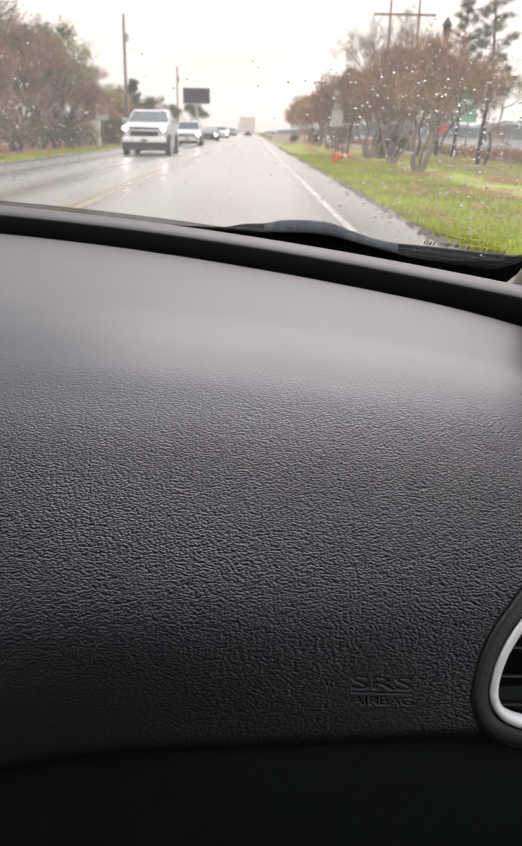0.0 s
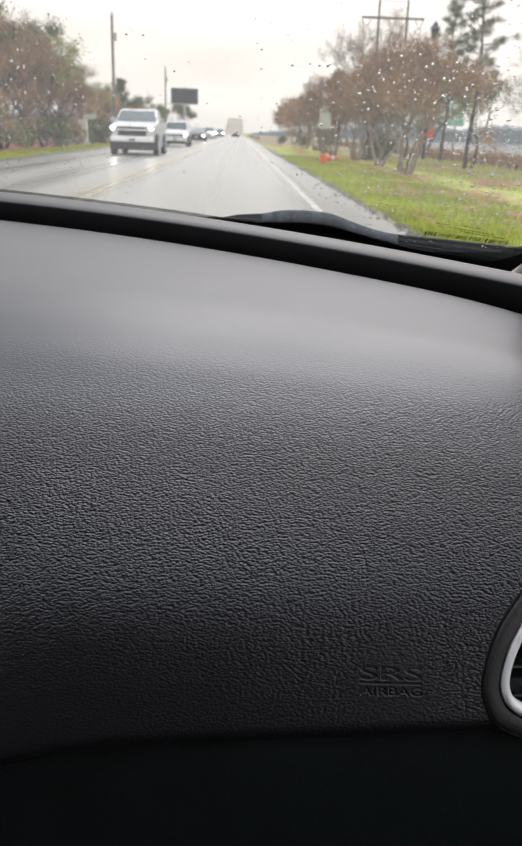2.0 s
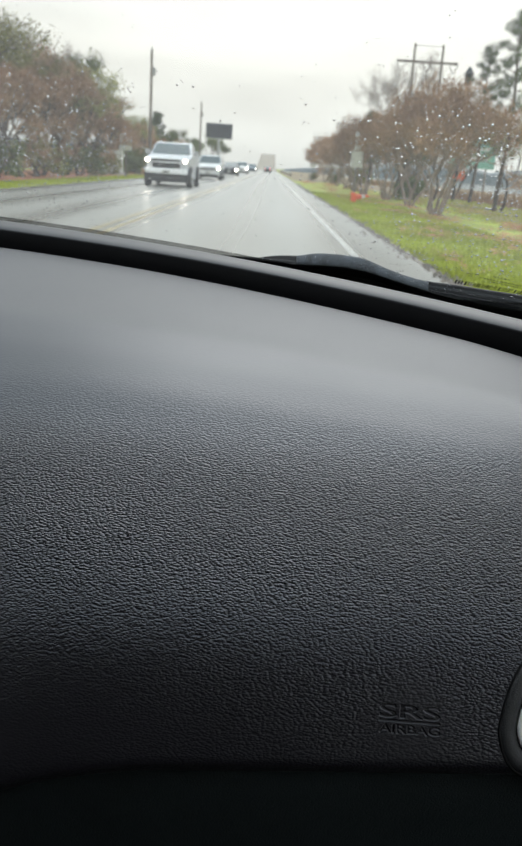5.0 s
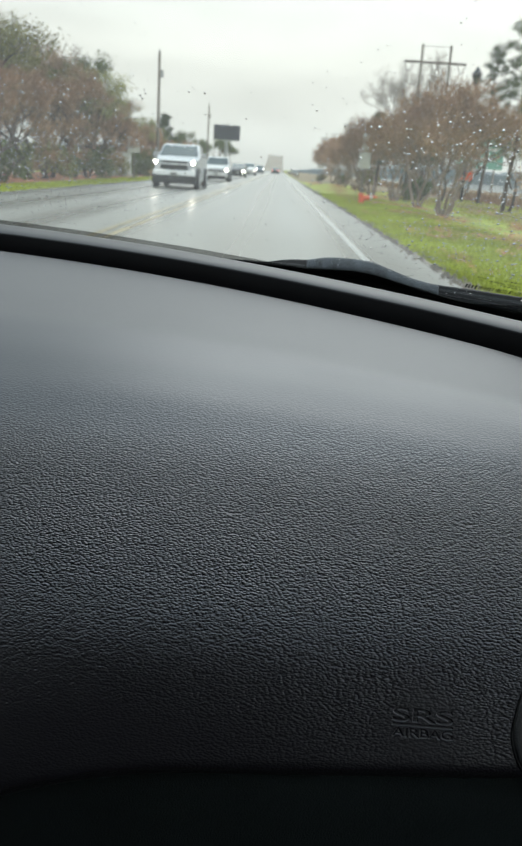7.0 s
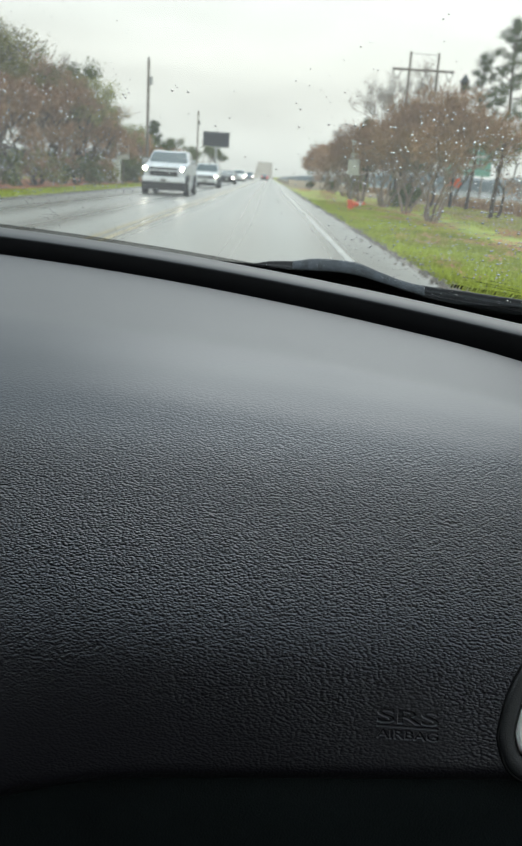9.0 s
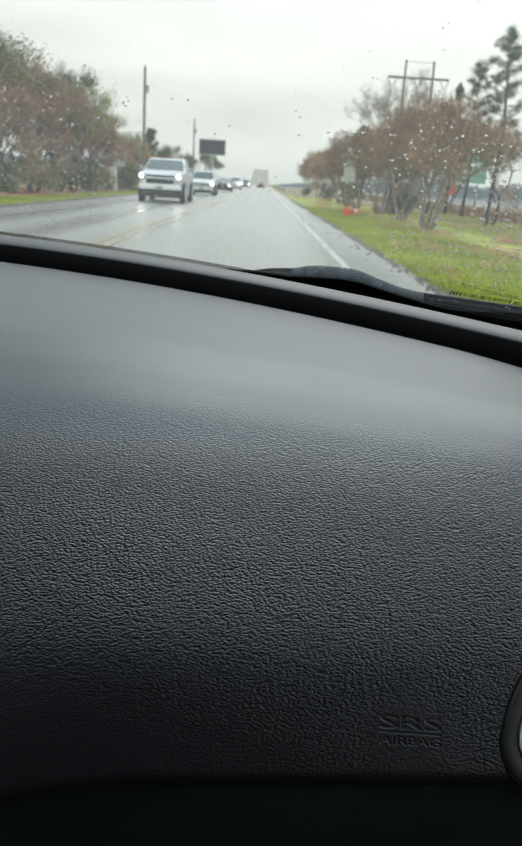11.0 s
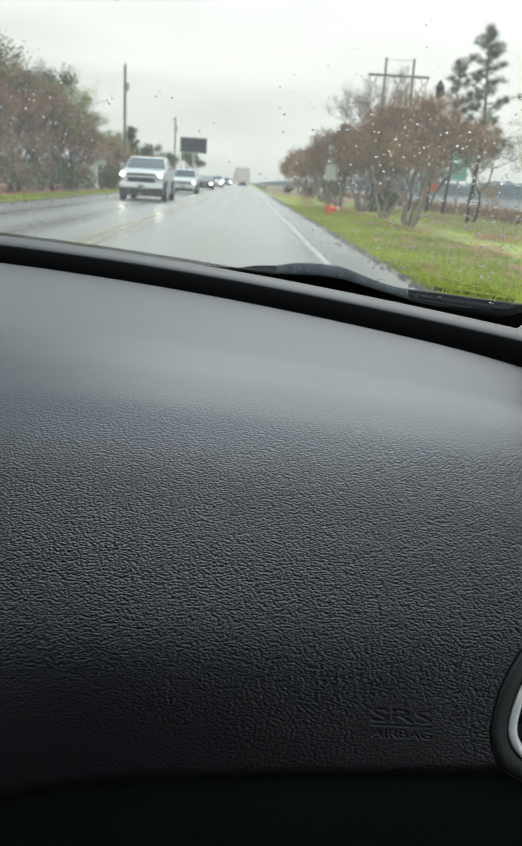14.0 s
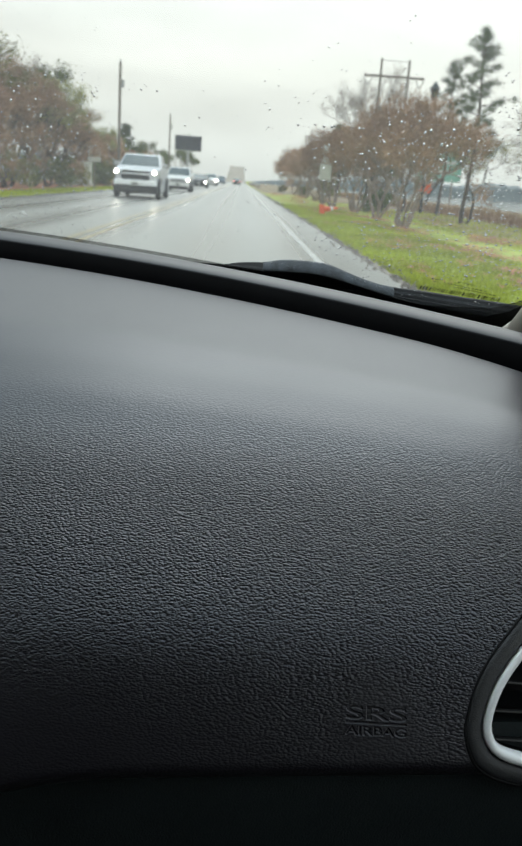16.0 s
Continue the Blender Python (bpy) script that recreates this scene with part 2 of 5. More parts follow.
M_BEIGE = mat("beige_trim", (0.42, 0.39, 0.34), 0.7, 0.1, 20, 200, 0.2, 600)
M_LINING = mat("roof_cloth", (0.16, 0.155, 0.15), 0.9, 0.1, 10, 300, 0.3, 800)
M_CARPET = mat("dark_carpet", (0.02, 0.02, 0.021), 0.95, 0.3, 20, 300)
# haze: share of outdoor haze given to the pane's translucent film
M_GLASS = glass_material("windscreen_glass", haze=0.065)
M_FRIT = mat("black_enamel", (0.005, 0.005, 0.005), 0.5, 0.1, spec=0.12)
M_PRINT = mat("printed_enamel", (0.02, 0.022, 0.012), 0.5, 0.1)
M_FADE = bpy.data.materials.new("fine_dot_print")
M_FADE.use_nodes = True
fade_n, fade_l = M_FADE.node_tree.nodes, M_FADE.node_tree.links
fade_mix, fade_clear = fade_n.new("ShaderNodeMixShader"), fade_n.new("ShaderNodeBsdfTransparent")
fade_n["Principled BSDF"].inputs["Base Color"].default_value = (0.03, 0.032, 0.03, 1)
fade_n["Principled BSDF"].inputs["Specular IOR Level"].default_value = 0.2
fade_mix.inputs[0].default_value = 0.66
fade_l.new(fade_clear.outputs[0], fade_mix.inputs[1])
fade_l.new(fade_n["Principled BSDF"].outputs[0], fade_mix.inputs[2])
fade_l.new(fade_mix.outputs[0], fade_n["Material Output"].inputs[0])
M_DROP = drop_material()
# pale base colour carries the sky glints of clear rain beads
M_BEAD = mat("glint_bead", (0.62, 0.66, 0.68), 0.15, 0.1, 60, 500, spec=0.8)
M_WIPER = mat("wet_wiper_plastic", (0.010, 0.012, 0.014), 0.40, 0.3, 60, 500, 0.3, 500, spec=0.12)
M_HOOD = mat("wet_grey_hood", (0.044, 0.052, 0.062), 0.50, 0.45, 60, 500, 0.4, 400, spec=0.3)
M_RUBBER = mat("black_rubber", (0.008, 0.008, 0.009), 0.55, 0.2, 30, 200, spec=0.2)
M_ROAD = wet_road_material()
M_WHITE_LINE = mat("worn_white_paint", (0.37, 0.37, 0.345), 0.35, 0.4, 1.5, 20)
M_YELLOW_LINE = mat("worn_yellow_paint", (0.30, 0.24, 0.12), 0.3, 0.4, 1.5, 20)
M_GRASS_GROUND = mat("wet_lawn", (0.275, 0.32, 0.036), 0.8, 0.35, 0.35, 7.0, 0.6, 14.0)
M_BLADE = mat("grass_blade", (0.33, 0.375, 0.038), 0.7, 0.3, 0.4, 5.0, random_island=0.35)
M_STRAW = mat("pine_straw", (0.36, 0.15, 0.075), 0.9, 0.4, 1.2, 18.0, 0.7, 25.0)
M_DIRT = mat("wet_roadside_dirt", (0.15, 0.128, 0.105), 0.6, 0.4, 1.0, 14.0, 0.5, 20.0)
M_REED = mat("dry_reed", (0.25, 0.155, 0.09), 0.85, 0.3, 0.6, 6.0, random_island=0.35)
M_WATER = mat("still_water", (0.05, 0.06, 0.06), 0.08, 0.2, 0.05, 0.5, 0.08, 1.5)
M_BARK = mat("wet_grey_bark", (0.085, 0.068, 0.055), 0.8, 0.35, 3.0, 25.0, 0.6, 20.0, stretch=(1, 1, 0.25))
M_BARK_PALE = mat("pale_smooth_bark", (0.22, 0.165, 0.125), 0.7, 0.35, 3.0, 20.0, 0.3, 15.0, stretch=(1, 1, 0.3))
M_TWIG_BROWN = mat("red_brown_twigs", (0.31, 0.188, 0.115), 0.85, 0.3, 0.8, 6.0, random_island=0.35, random_object=0.15)
M_TWIG_GREY = mat("grey_twigs", (0.30, 0.265, 0.24), 0.85, 0.3, 0.8, 6.0, random_island=0.3, random_object=0.15)
M_LEAF_DARK = mat("dark_evergreen_leaf", (0.110, 0.134, 0.042), 0.6, 0.35, 0.8, 5.0, random_island=0.4, random_object=0.2)
M_LEAF_OLIVE = mat("olive_leaf", (0.205, 0.203, 0.054), 0.65, 0.35, 0.8, 5.0, random_island=0.4, random_object=0.2)
M_NEEDLE = mat("pine_needles", (0.060, 0.085, 0.036), 0.6, 0.3, 0.8, 5.0, random_island=0.4, random_object=0.15)
# distance haze is mixed into this grey-green base colour
M_HAZED_WOOD = mat("hazed_woods", (0.17, 0.195, 0.20), 0.9, 0.3, 0.02, 0.15)
M_POLE = mat("weathered_pole_wood", (0.20, 0.18, 0.155), 0.85, 0.3, 2.0, 20.0, 0.4, 20.0, stretch=(1, 1, 0.2))
M_STEEL = mat("galvanised_steel", (0.36, 0.37, 0.37), 0.45, 0.15, 3.0, 20.0, metal=0.6)
M_SCREEN = mat("dark_display_panel", (0.030, 0.034, 0.048), 0.4, 0.25, 1.0, 5.0)
M_GREEN_SIGN = mat("faded_green_sign_sheet", (0.20, 0.42, 0.33), 0.5, 0.12, 2.0, 12.0)
M_SIGN = mat("white_sign_sheet", (0.62, 0.62, 0.58), 0.5, 0.12, 2.0, 12.0)
M_ORANGE = mat("orange_plastic", (0.75, 0.10, 0.03), 0.5, 0.15, 6.0, 40.0)
M_CONCRETE = mat("pale_concrete", (0.46, 0.43, 0.38), 0.85, 0.2, 0.3, 3.0, 0.2, 6.0)
M_DECK = mat("beige_bridge_concrete", (0.27, 0.235, 0.19), 0.9, 0.15, 0.05, 0.6)
M_LANTERN = mat("black_painted_metal", (0.02, 0.02, 0.02), 0.4, 0.1)
M_TYRE = mat("tyre_rubber", (0.018, 0.018, 0.018), 0.7, 0.2, 10, 60)
M_RIM = mat("alloy_rim", (0.45, 0.46, 0.47), 0.35, 0.1, metal=0.8)
M_CARGLASS = mat("tinted_car_glass", (0.05, 0.075, 0.078), 0.15, 0.1, spec=0.5)
M_BLACKTRIM = mat("black_car_trim", (0.02, 0.02, 0.021), 0.45, 0.1)
M_PLATE = mat("number_plate", (0.55, 0.55, 0.5), 0.5, 0.1)
M_BAR = mat("dark_lettering", (0.05, 0.05, 0.07), 0.5, 0.1)
M_HEADLIGHT = lamp_material("headlight_glow", (1.0, 0.95, 0.85), 45.0)
M_TAIL = lamp_material("tail_glow", (1.0, 0.05, 0.03), 2.0)

# ---------------------------------------------------------------- builders


def mesh_object(name, verts, faces, material, parent=None, smooth=False, label=""):
    me = bpy.data.meshes.new(name)
    me.from_pydata([tuple(v) for v in verts], [], faces)
    me.materials.append(material)
    if smooth:
        me.polygons.foreach_set("use_smooth", [True] * len(me.polygons))
    me.update()
    ob = new(name, me)
    if parent:
        ob.parent = parent
    if label:
        ob["label"] = label
    return ob


def part(name, bm, material, parent=None, label="", smooth=False):
    me = bpy.data.meshes.new(name)
    bmesh.ops.recalc_face_normals(bm, faces=bm.faces)
    bm.to_mesh(me)
    bm.free()
    me.materials.append(material)
    if smooth:
        me.polygons.foreach_set("use_smooth", [True] * len(me.polygons))
    ob = new(name, me)
    if parent:
        ob.parent = parent
    if label:
        ob["label"] = label
    return ob


def thing(name, label, category, m=None, group="", kind=""):
    ob = new(name)
    if m is not None:
        ob.matrix_basis = m
    return tagged(ob, label, category, group, kind)


def box(size, at=(0, 0, 0), bevel=0.0, bm=None, turn=None):
    bm = bm or bmesh.new()
    m = Matrix.Translation(at) @ (turn or Matrix()) @ Matrix.Diagonal((*size, 1))
    made = bmesh.ops.create_cube(bm, size=1, matrix=m)
    if bevel:
        edges = {e for v in made["verts"] for e in v.link_edges}
        bmesh.ops.bevel(bm, geom=list(edges), offset=bevel, segments=2, affect="EDGES", profile=0.6)
    return bm


def rod(a, b, r1, r2=None, sides=10, bm=None):
    bm = bm or bmesh.new()
    a, b = Vector(a), Vector(b)
    turn = (b - a).to_track_quat("Z", "Y").to_matrix().to_4x4()
    bmesh.ops.create_cone(bm, cap_ends=True, segments=sides, radius1=r1, radius2=r1 if r2 is None else r2,
                          depth=(b - a).length, matrix=Matrix.Translation((a + b) / 2) @ turn)
    return bm


def prism(outline, x0, x1, bevel=0.0, taper=None):
    """A side outline of (y, z) drawn out from x0 to x1; taper(x, y, z) may move the points."""
    bm = bmesh.new()
    rings = [[bm.verts.new((x, y, z)) for y, z in outline] for x in (x0, x1)]
    bm.faces.new(rings[0][::-1])
    bm.faces.new(rings[1])
    k = len(outline)
    for i in range(k):
        bm.faces.new((rings[0][i], rings[0][(i + 1) % k], rings[1][(i + 1) % k], rings[1][i]))
    if taper:
        for v in bm.verts:
            v.co = taper(*v.co)
    if bevel:
        bmesh.ops.bevel(bm, geom=list(bm.edges), offset=bevel, segments=2, affect="EDGES", profile=0.6)
    return bm


def grid(nu, nv, fn):
    verts = [fn(u / (nu - 1), v / (nv - 1)) for v in range(nv) for u in range(nu)]
    faces = [(j * nu + i, j * nu + i + 1, (j + 1) * nu + i + 1, (j + 1) * nu + i)
             for j in range(nv - 1) for i in range(nu - 1)]
    return verts, faces


def sweep(xs, section, closed=True):
    """Rings of points along xs, joined into a tube with end caps; section(x) gives one ring."""
    rings = [section(x) for x in xs]
    k = len(rings[0])
    verts = [p for r in rings for p in r]
    faces = [(i * k + j, i * k + (j + 1) % k, (i + 1) * k + (j + 1) % k, (i + 1) * k + j)
             for i in range(len(rings) - 1) for j in range(k if closed else k - 1)]
    if closed:
        faces += [tuple(range(k))[::-1], tuple((len(rings) - 1) * k + j for j in range(k))]
    return verts, faces


# ---------------------------------------------------------------- the car we look out of
EYE = 1.06                                   # height of the seat's eye point over the road


def lip_y(x):
    return 0.923 - 0.4587 * x - 0.556 * x * x


def lip_z(x):
    return EYE - 0.1291 - 0.0727 * x - 0.0277 * x * x


def pad_z(x):
    """Height of the pad's far edge, which dips away at the outer end."""
    return lip_z(x) - 0.5 * max(0.0, x - 0.2) ** 2


def crease_z(x):
    return EYE - 0.3735 + 0.06 * x - 1.3 * min(0.0, max(x, -0.35) + 0.03) ** 2


# fall of the dash from the far edge towards the seat, as a share of depth and height
FALL_S = np.linspace(0, 1, 201)
_raw = np.interp(FALL_S, [0, 0.396, 0.50, 0.615, 0.747, 0.846, 0.923, 0.967, 1.0], [0, 0.097, 0.144, 0.214, 0.342, 0.489, 0.665, 0.823, 1.0])
_pad = np.concatenate([2 * _raw[0] - _raw[15:0:-1], _raw, 2 * _raw[-1] - _raw[-2:-17:-1]])
_ker = np.exp(-np.linspace(-2, 2, 31) ** 2)
FALL = np.convolve(_pad, _ker / _ker.sum(), "valid")
FALL = (FALL - FALL[0]) / (FALL[-1] - FALL[0])


def dash_point(x, s):
    """The dash's skin at x; s runs from the far edge (0) to the lower edge of the pad (1)."""
    y = lip_y(x) + s * (0.445 - lip_y(x))
    f = np.interp(s, FALL_S, FALL) if s <= 1 else 1 + (s - 1) * 12
    return Vector((x, y, pad_z(x) + (crease_z(x) - pad_z(x)) * f))


def face_point(x, z, out=0.0):
    """A point of the pad's steep face at x and height z, lifted off it by out."""
    f = (z - pad_z(x)) / (crease_z(x) - pad_z(x))
    s = np.interp(f, FALL, FALL_S) if f <= 1 else 1 + (f - 1) / 12
    p, q = dash_point(x, s), dash_point(x, s - 0.01)
    n = Vector((1, 0, 0)).cross(q - p).normalized()
    return p + n * out


dashboard = thing("dashboard", "dark grey grained soft vinyl dashboard under the windscreen", "dashboard")

XS = np.linspace(-1.15, 0.42, 90)
# the vent: a rounded triangle with a bowed inner side, in x and height under the eye point
VENT_BOW = [(0.1872, -0.3440), (0.1884, -0.3310), (0.1926, -0.3155), (0.2000, -0.3010), (0.2105, -0.2875), (0.2240, -0.2730), (0.2420, -0.2550), (0.2640, -0.2380),
            (0.2900, -0.2280), (0.3150, -0.2300), (0.3320, -0.2450), (0.3390, -0.2750), (0.3390, -0.3100), (0.3330, -0.3430), (0.3190, -0.3640),
            (0.2950, -0.3745), (0.2650, -0.3765), (0.2380, -0.3755), (0.2200, -0.3732), (0.2050, -0.3688), (0.1935, -0.3600)]


def vent_outline(inset):
    """The vent's outline, drawn in by inset, half as much again along its foot."""
    k = len(VENT_BOW)
    curve = []
    for i in range(k):
        p0, p1, p2, p3 = (Vector(VENT_BOW[(i + j) % k]) for j in (-1, 0, 1, 2))
        for j in range(5):
            t = j / 5
            curve.append(0.5 * (2 * p1 + (p2 - p0) * t + (2 * p0 - 5 * p1 + 4 * p2 - p3) * t * t + (3 * p1 - p0 - 3 * p2 + p3) * t ** 3))
    out = []
    for i, p in enumerate(curve):
        d = (curve[(i + 1) % len(curve)] - curve[i - 1]).normalized()
        inward = Vector((d.y, -d.x))
        out.append(p + inward * inset * (1 + 0.33 * max(0.0, inward.y)))
    for _ in range(round(inset * 1500)):
        out = [(out[i - 1] + 2 * out[i] + out[(i + 1) % len(out)]) / 4 for i in range(len(out))]
    return out


def inside(x, z, outline):
    hit = False
    for p, q in zip(outline, outline[1:] + outline[:1]):
        if (p.y > z) != (q.y > z) and x < p.x + (q.x - p.x) * (z - p.y) / (q.y - p.y):
            hit = not hit
    return hit


def dash_skin(u, v):
    x = -1.15 + 1.57 * u
    if v < 0.03:
        # the far edge rolls down into the channel
        a = (1 - v / 0.03) * math.pi / 2
        return dash_point(x, 0.0) + Vector((0, 0.004 * math.sin(a), -0.004 * (1 - math.cos(a)) - 0.02 * max(0.0, a - 1.3)))
    if v <= 0.92:
        return dash_point(x, (v - 0.03) / 0.89)
    # the pad's edge rolls under
    a = (v - 0.92) / 0.08 * math.pi * 0.7
    p = dash_point(x, 1.0)
    return p + Vector((0, 0.018 * (1 - math.cos(a)), -0.018 * math.sin(a)))


# letters pressed into the vinyl: x and height of the middle, height, width; and the line between the words
WORDS = [("SRS", 0.1260, EYE - 0.3347, 0.0084, 0.0405), ("AIRBAG", 0.1260, EYE - 0.3455, 0.0054, 0.0405)]
STAMP_X, STAMP_Z, STAMP = 0.098, EYE - 0.355, 0.0001


def stamp_relief():
    """Depth of the pressing, 0 to 1, on a fine raster over the lettering."""
    relief = np.zeros((260, 560))
    xs = STAMP_X + STAMP * np.arange(560)
    zs = STAMP_Z + STAMP * np.arange(260)
    gx, gz = np.meshgrid(xs, zs)
    for text, cx, cz, size, width in WORDS:
        cu = bpy.data.curves.new("letters", "FONT")
        cu.body, cu.resolution_u = text, 4
        cu.offset = 0.012
        tmp = new("letters", cu)
        me = bpy.data.meshes.new_from_object(tmp.evaluated_get(bpy.context.evaluated_depsgraph_get()))
        bpy.data.objects.remove(tmp)
        me.calc_loop_triangles()
        co = np.array([v.co[:2] for v in me.vertices])
        low, high = co.min(0), co.max(0)
        co = (co - (low + high) / 2) * (np.array((width, size)) / (high - low)) + np.array((cx, cz))
        for tri in me.loop_triangles:
            p, q, r = (co[k] for k in tri.vertices)
            sides = [(q[0] - p[0]) * (gz - p[1]) - (q[1] - p[1]) * (gx - p[0]),
                     (r[0] - q[0]) * (gz - q[1]) - (r[1] - q[1]) * (gx - q[0]),
                     (p[0] - r[0]) * (gz - r[1]) - (p[1] - r[1]) * (gx - r[0])]
            relief[np.all([k >= 0 for k in sides], 0) | np.all([k <= 0 for k in sides], 0)] = 1.0
        bpy.data.meshes.remove(me)
    relief[(np.abs(gx - 0.1259) < 0.0202) & (np.abs(gz - (EYE - 0.3406)) < 0.00055)] = 1.15
    for _ in range(2):
        for axis in (0, 1):
            relief = (np.roll(relief, 1, axis) + 2 * relief + np.roll(relief, -1, axis)) / 4
    return relief


RELIEF = stamp_relief()
NU, NV = 430, 220
pad_v, pad_f = grid(NU, NV, dash_skin)
gap = vent_outline(0.004)


def in_vent(p):
    return p[0] > 0.17 and p[2] < EYE - 0.2 and inside(p[0], p[2] - EYE, gap)


def in_stamp(p):
    return STAMP_X + 0.002 < p[0] < STAMP_X + 0.054 and STAMP_Z + 0.002 < p[2] < STAMP_Z + 0.0265 and p[1] < 0.6


cut = [in_vent(p) for p in pad_v]
held = [k for k, p in enumerate(pad_v) if in_stamp(p)]
i0, i1 = min(k % NU for k in held) - 1, max(k % NU for k in held) + 1
j0, j1 = min(k // NU for k in held) - 1, max(k // NU for k in held) + 1


def in_patch(q):
    return i0 <= q[0] % NU < i1 and j0 <= q[0] // NU < j1


pad_f = [q for q in pad_f if not all(cut[k] for k in q) and not in_patch(q)]
mesh_object("pad", pad_v, pad_f, M_VINYL, dashboard, True)


def stamped(u, v):
    """A point of the pad's skin between its corners i0, j0 and i1, j1, pressed in where a letter stands."""
    fi, fj = i0 + u * (i1 - i0), j0 + v * (j1 - j0)
    i, j = min(int(fi), i1 - 1), min(int(fj), j1 - 1)
    a, b = fi - i, fj - j
    p00, p10, p01, p11 = (Vector(pad_v[(j + y) * NU + i + x]) for x, y in ((0, 0), (1, 0), (0, 1), (1, 1)))
    p = (p00 * (1 - a) + p10 * a) * (1 - b) + (p01 * (1 - a) + p11 * a) * b
    n = (p10 - p00).cross(p01 - p00).normalized()
    if n.y > 0:
        n = -n
    k, m = round((p.x - STAMP_X) / STAMP), round((p.z - STAMP_Z) / STAMP)
    depth = RELIEF[m, k] if 0 <= k < 560 and 0 <= m < 260 else 0.0
    return p - n * 0.0011 * float(depth)


mesh_object("moulded_lettering", *grid(250, 130, stamped), M_VINYL, dashboard, True, "letters pressed into the grained vinyl")


def lip_section(x):
    y, z = lip_y(x), lip_z(x)
    t = [(0.030, -0.040), (0.0302, 0.0165), (0.0308, 0.0182), (0.0325, 0.0192), (0.045, 0.0226), (0.056, 0.0258), (0.060, 0.0261),
         (0.064, 0.0245), (0.066, -0.040)]
    return [(x, y + a, z + b) for a, b in t]


def cap_section(x):
    y, z = lip_y(x), lip_z(x)
    t = [(0.0312, 0.0184), (0.0325, 0.0197), (0.045, 0.0231), (0.056, 0.0263), (0.060, 0.0268), (0.0640, 0.0250)]
    return [(x, y + a, z + b) for a, b in t]


# face in black for its shade, cap in lighter vinyl for its sky-lit top
mesh_object("rear_ledge", *sweep(XS, lip_section), M_LIP, dashboard, True, "matt black raised ledge along the far edge")
mesh_object("ledge_cap", *sweep(XS, cap_section, False), M_CAP, dashboard, True, "dark grey vinyl cap shining in the sky light")


mesh_object("defroster_channel", *sweep(XS, lambda x: [(x, lip_y(x) + a, lip_z(x) + b) for a, b in
                                                       ((-0.004, -0.034), (-0.004, -0.028), (0.032, -0.028), (0.032, -0.034))]),
            M_LIP, dashboard, False, "black channel behind the pad")


def lower_section(x):
    z = crease_z(x)
    t = [(0.462, 0.02), (0.456, -0.006), (0.456, -0.030), (0.455, -0.045), (0.450, -0.30), (0.62, -0.42), (0.66, 0.02)]
    return [(x, a, z + b) for a, b in t]


mesh_object("lower_panel", *sweep(XS, lower_section), M_LOWER, dashboard, False, "black plastic panel below the pad")


# air vent in the dash's outer end
vent = new("air_vent")
vent.parent = dashboard
vent["label"] = "side air vent with a satin silver ring"

def vent_ring(steps, material, name, label=""):
    """A ring between outlines: steps of (inset, lift)."""
    rings = [[face_point(p.x, EYE + p.y, lift) for p in vent_outline(inset)] for inset, lift in steps]
    k = len(rings[0])
    faces = [(i * k + j, i * k + (j + 1) % k, (i + 1) * k + (j + 1) % k, (i + 1) * k + j)
             for i in range(len(rings) - 1) for j in range(k)]
    return mesh_object(name, [p for r in rings for p in r], faces, material, vent, True, label)


vent_ring([(-0.0022, -0.004), (-0.0020, 0.0004), (-0.0006, 0.0006), (-0.0002, -0.004)], M_RUBBER, "seam", "black seam round the surround")
vent_ring([(-0.0006, -0.020), (-0.0004, 0.0008), (0.0004, 0.0018), (0.0020, 0.0024), (0.0078, 0.0022), (0.0087, 0.0006), (0.0090, -0.006)],
          M_BEZEL, "bezel", "charcoal plastic surround")
vent_ring([(0.0092, -0.006), (0.0095, 0.0025), (0.0104, 0.0040), (0.0120, 0.0044), (0.0136, 0.0036), (0.0148, 0.0010), (0.0152, -0.012)],
          M_CHROME, "trim_ring", "satin silver ring")
vent_ring([(0.0152, -0.004), (0.0156, -0.040), (0.0175, -0.045)], M_SLAT, "duct", "black duct")
back = [face_point(p.x, EYE + p.y, -0.042) for p in vent_outline(0.0156)]
mesh_object("duct_back", back, [tuple(range(len(back)))], M_SLAT, vent)
inner = vent_outline(0.0158)
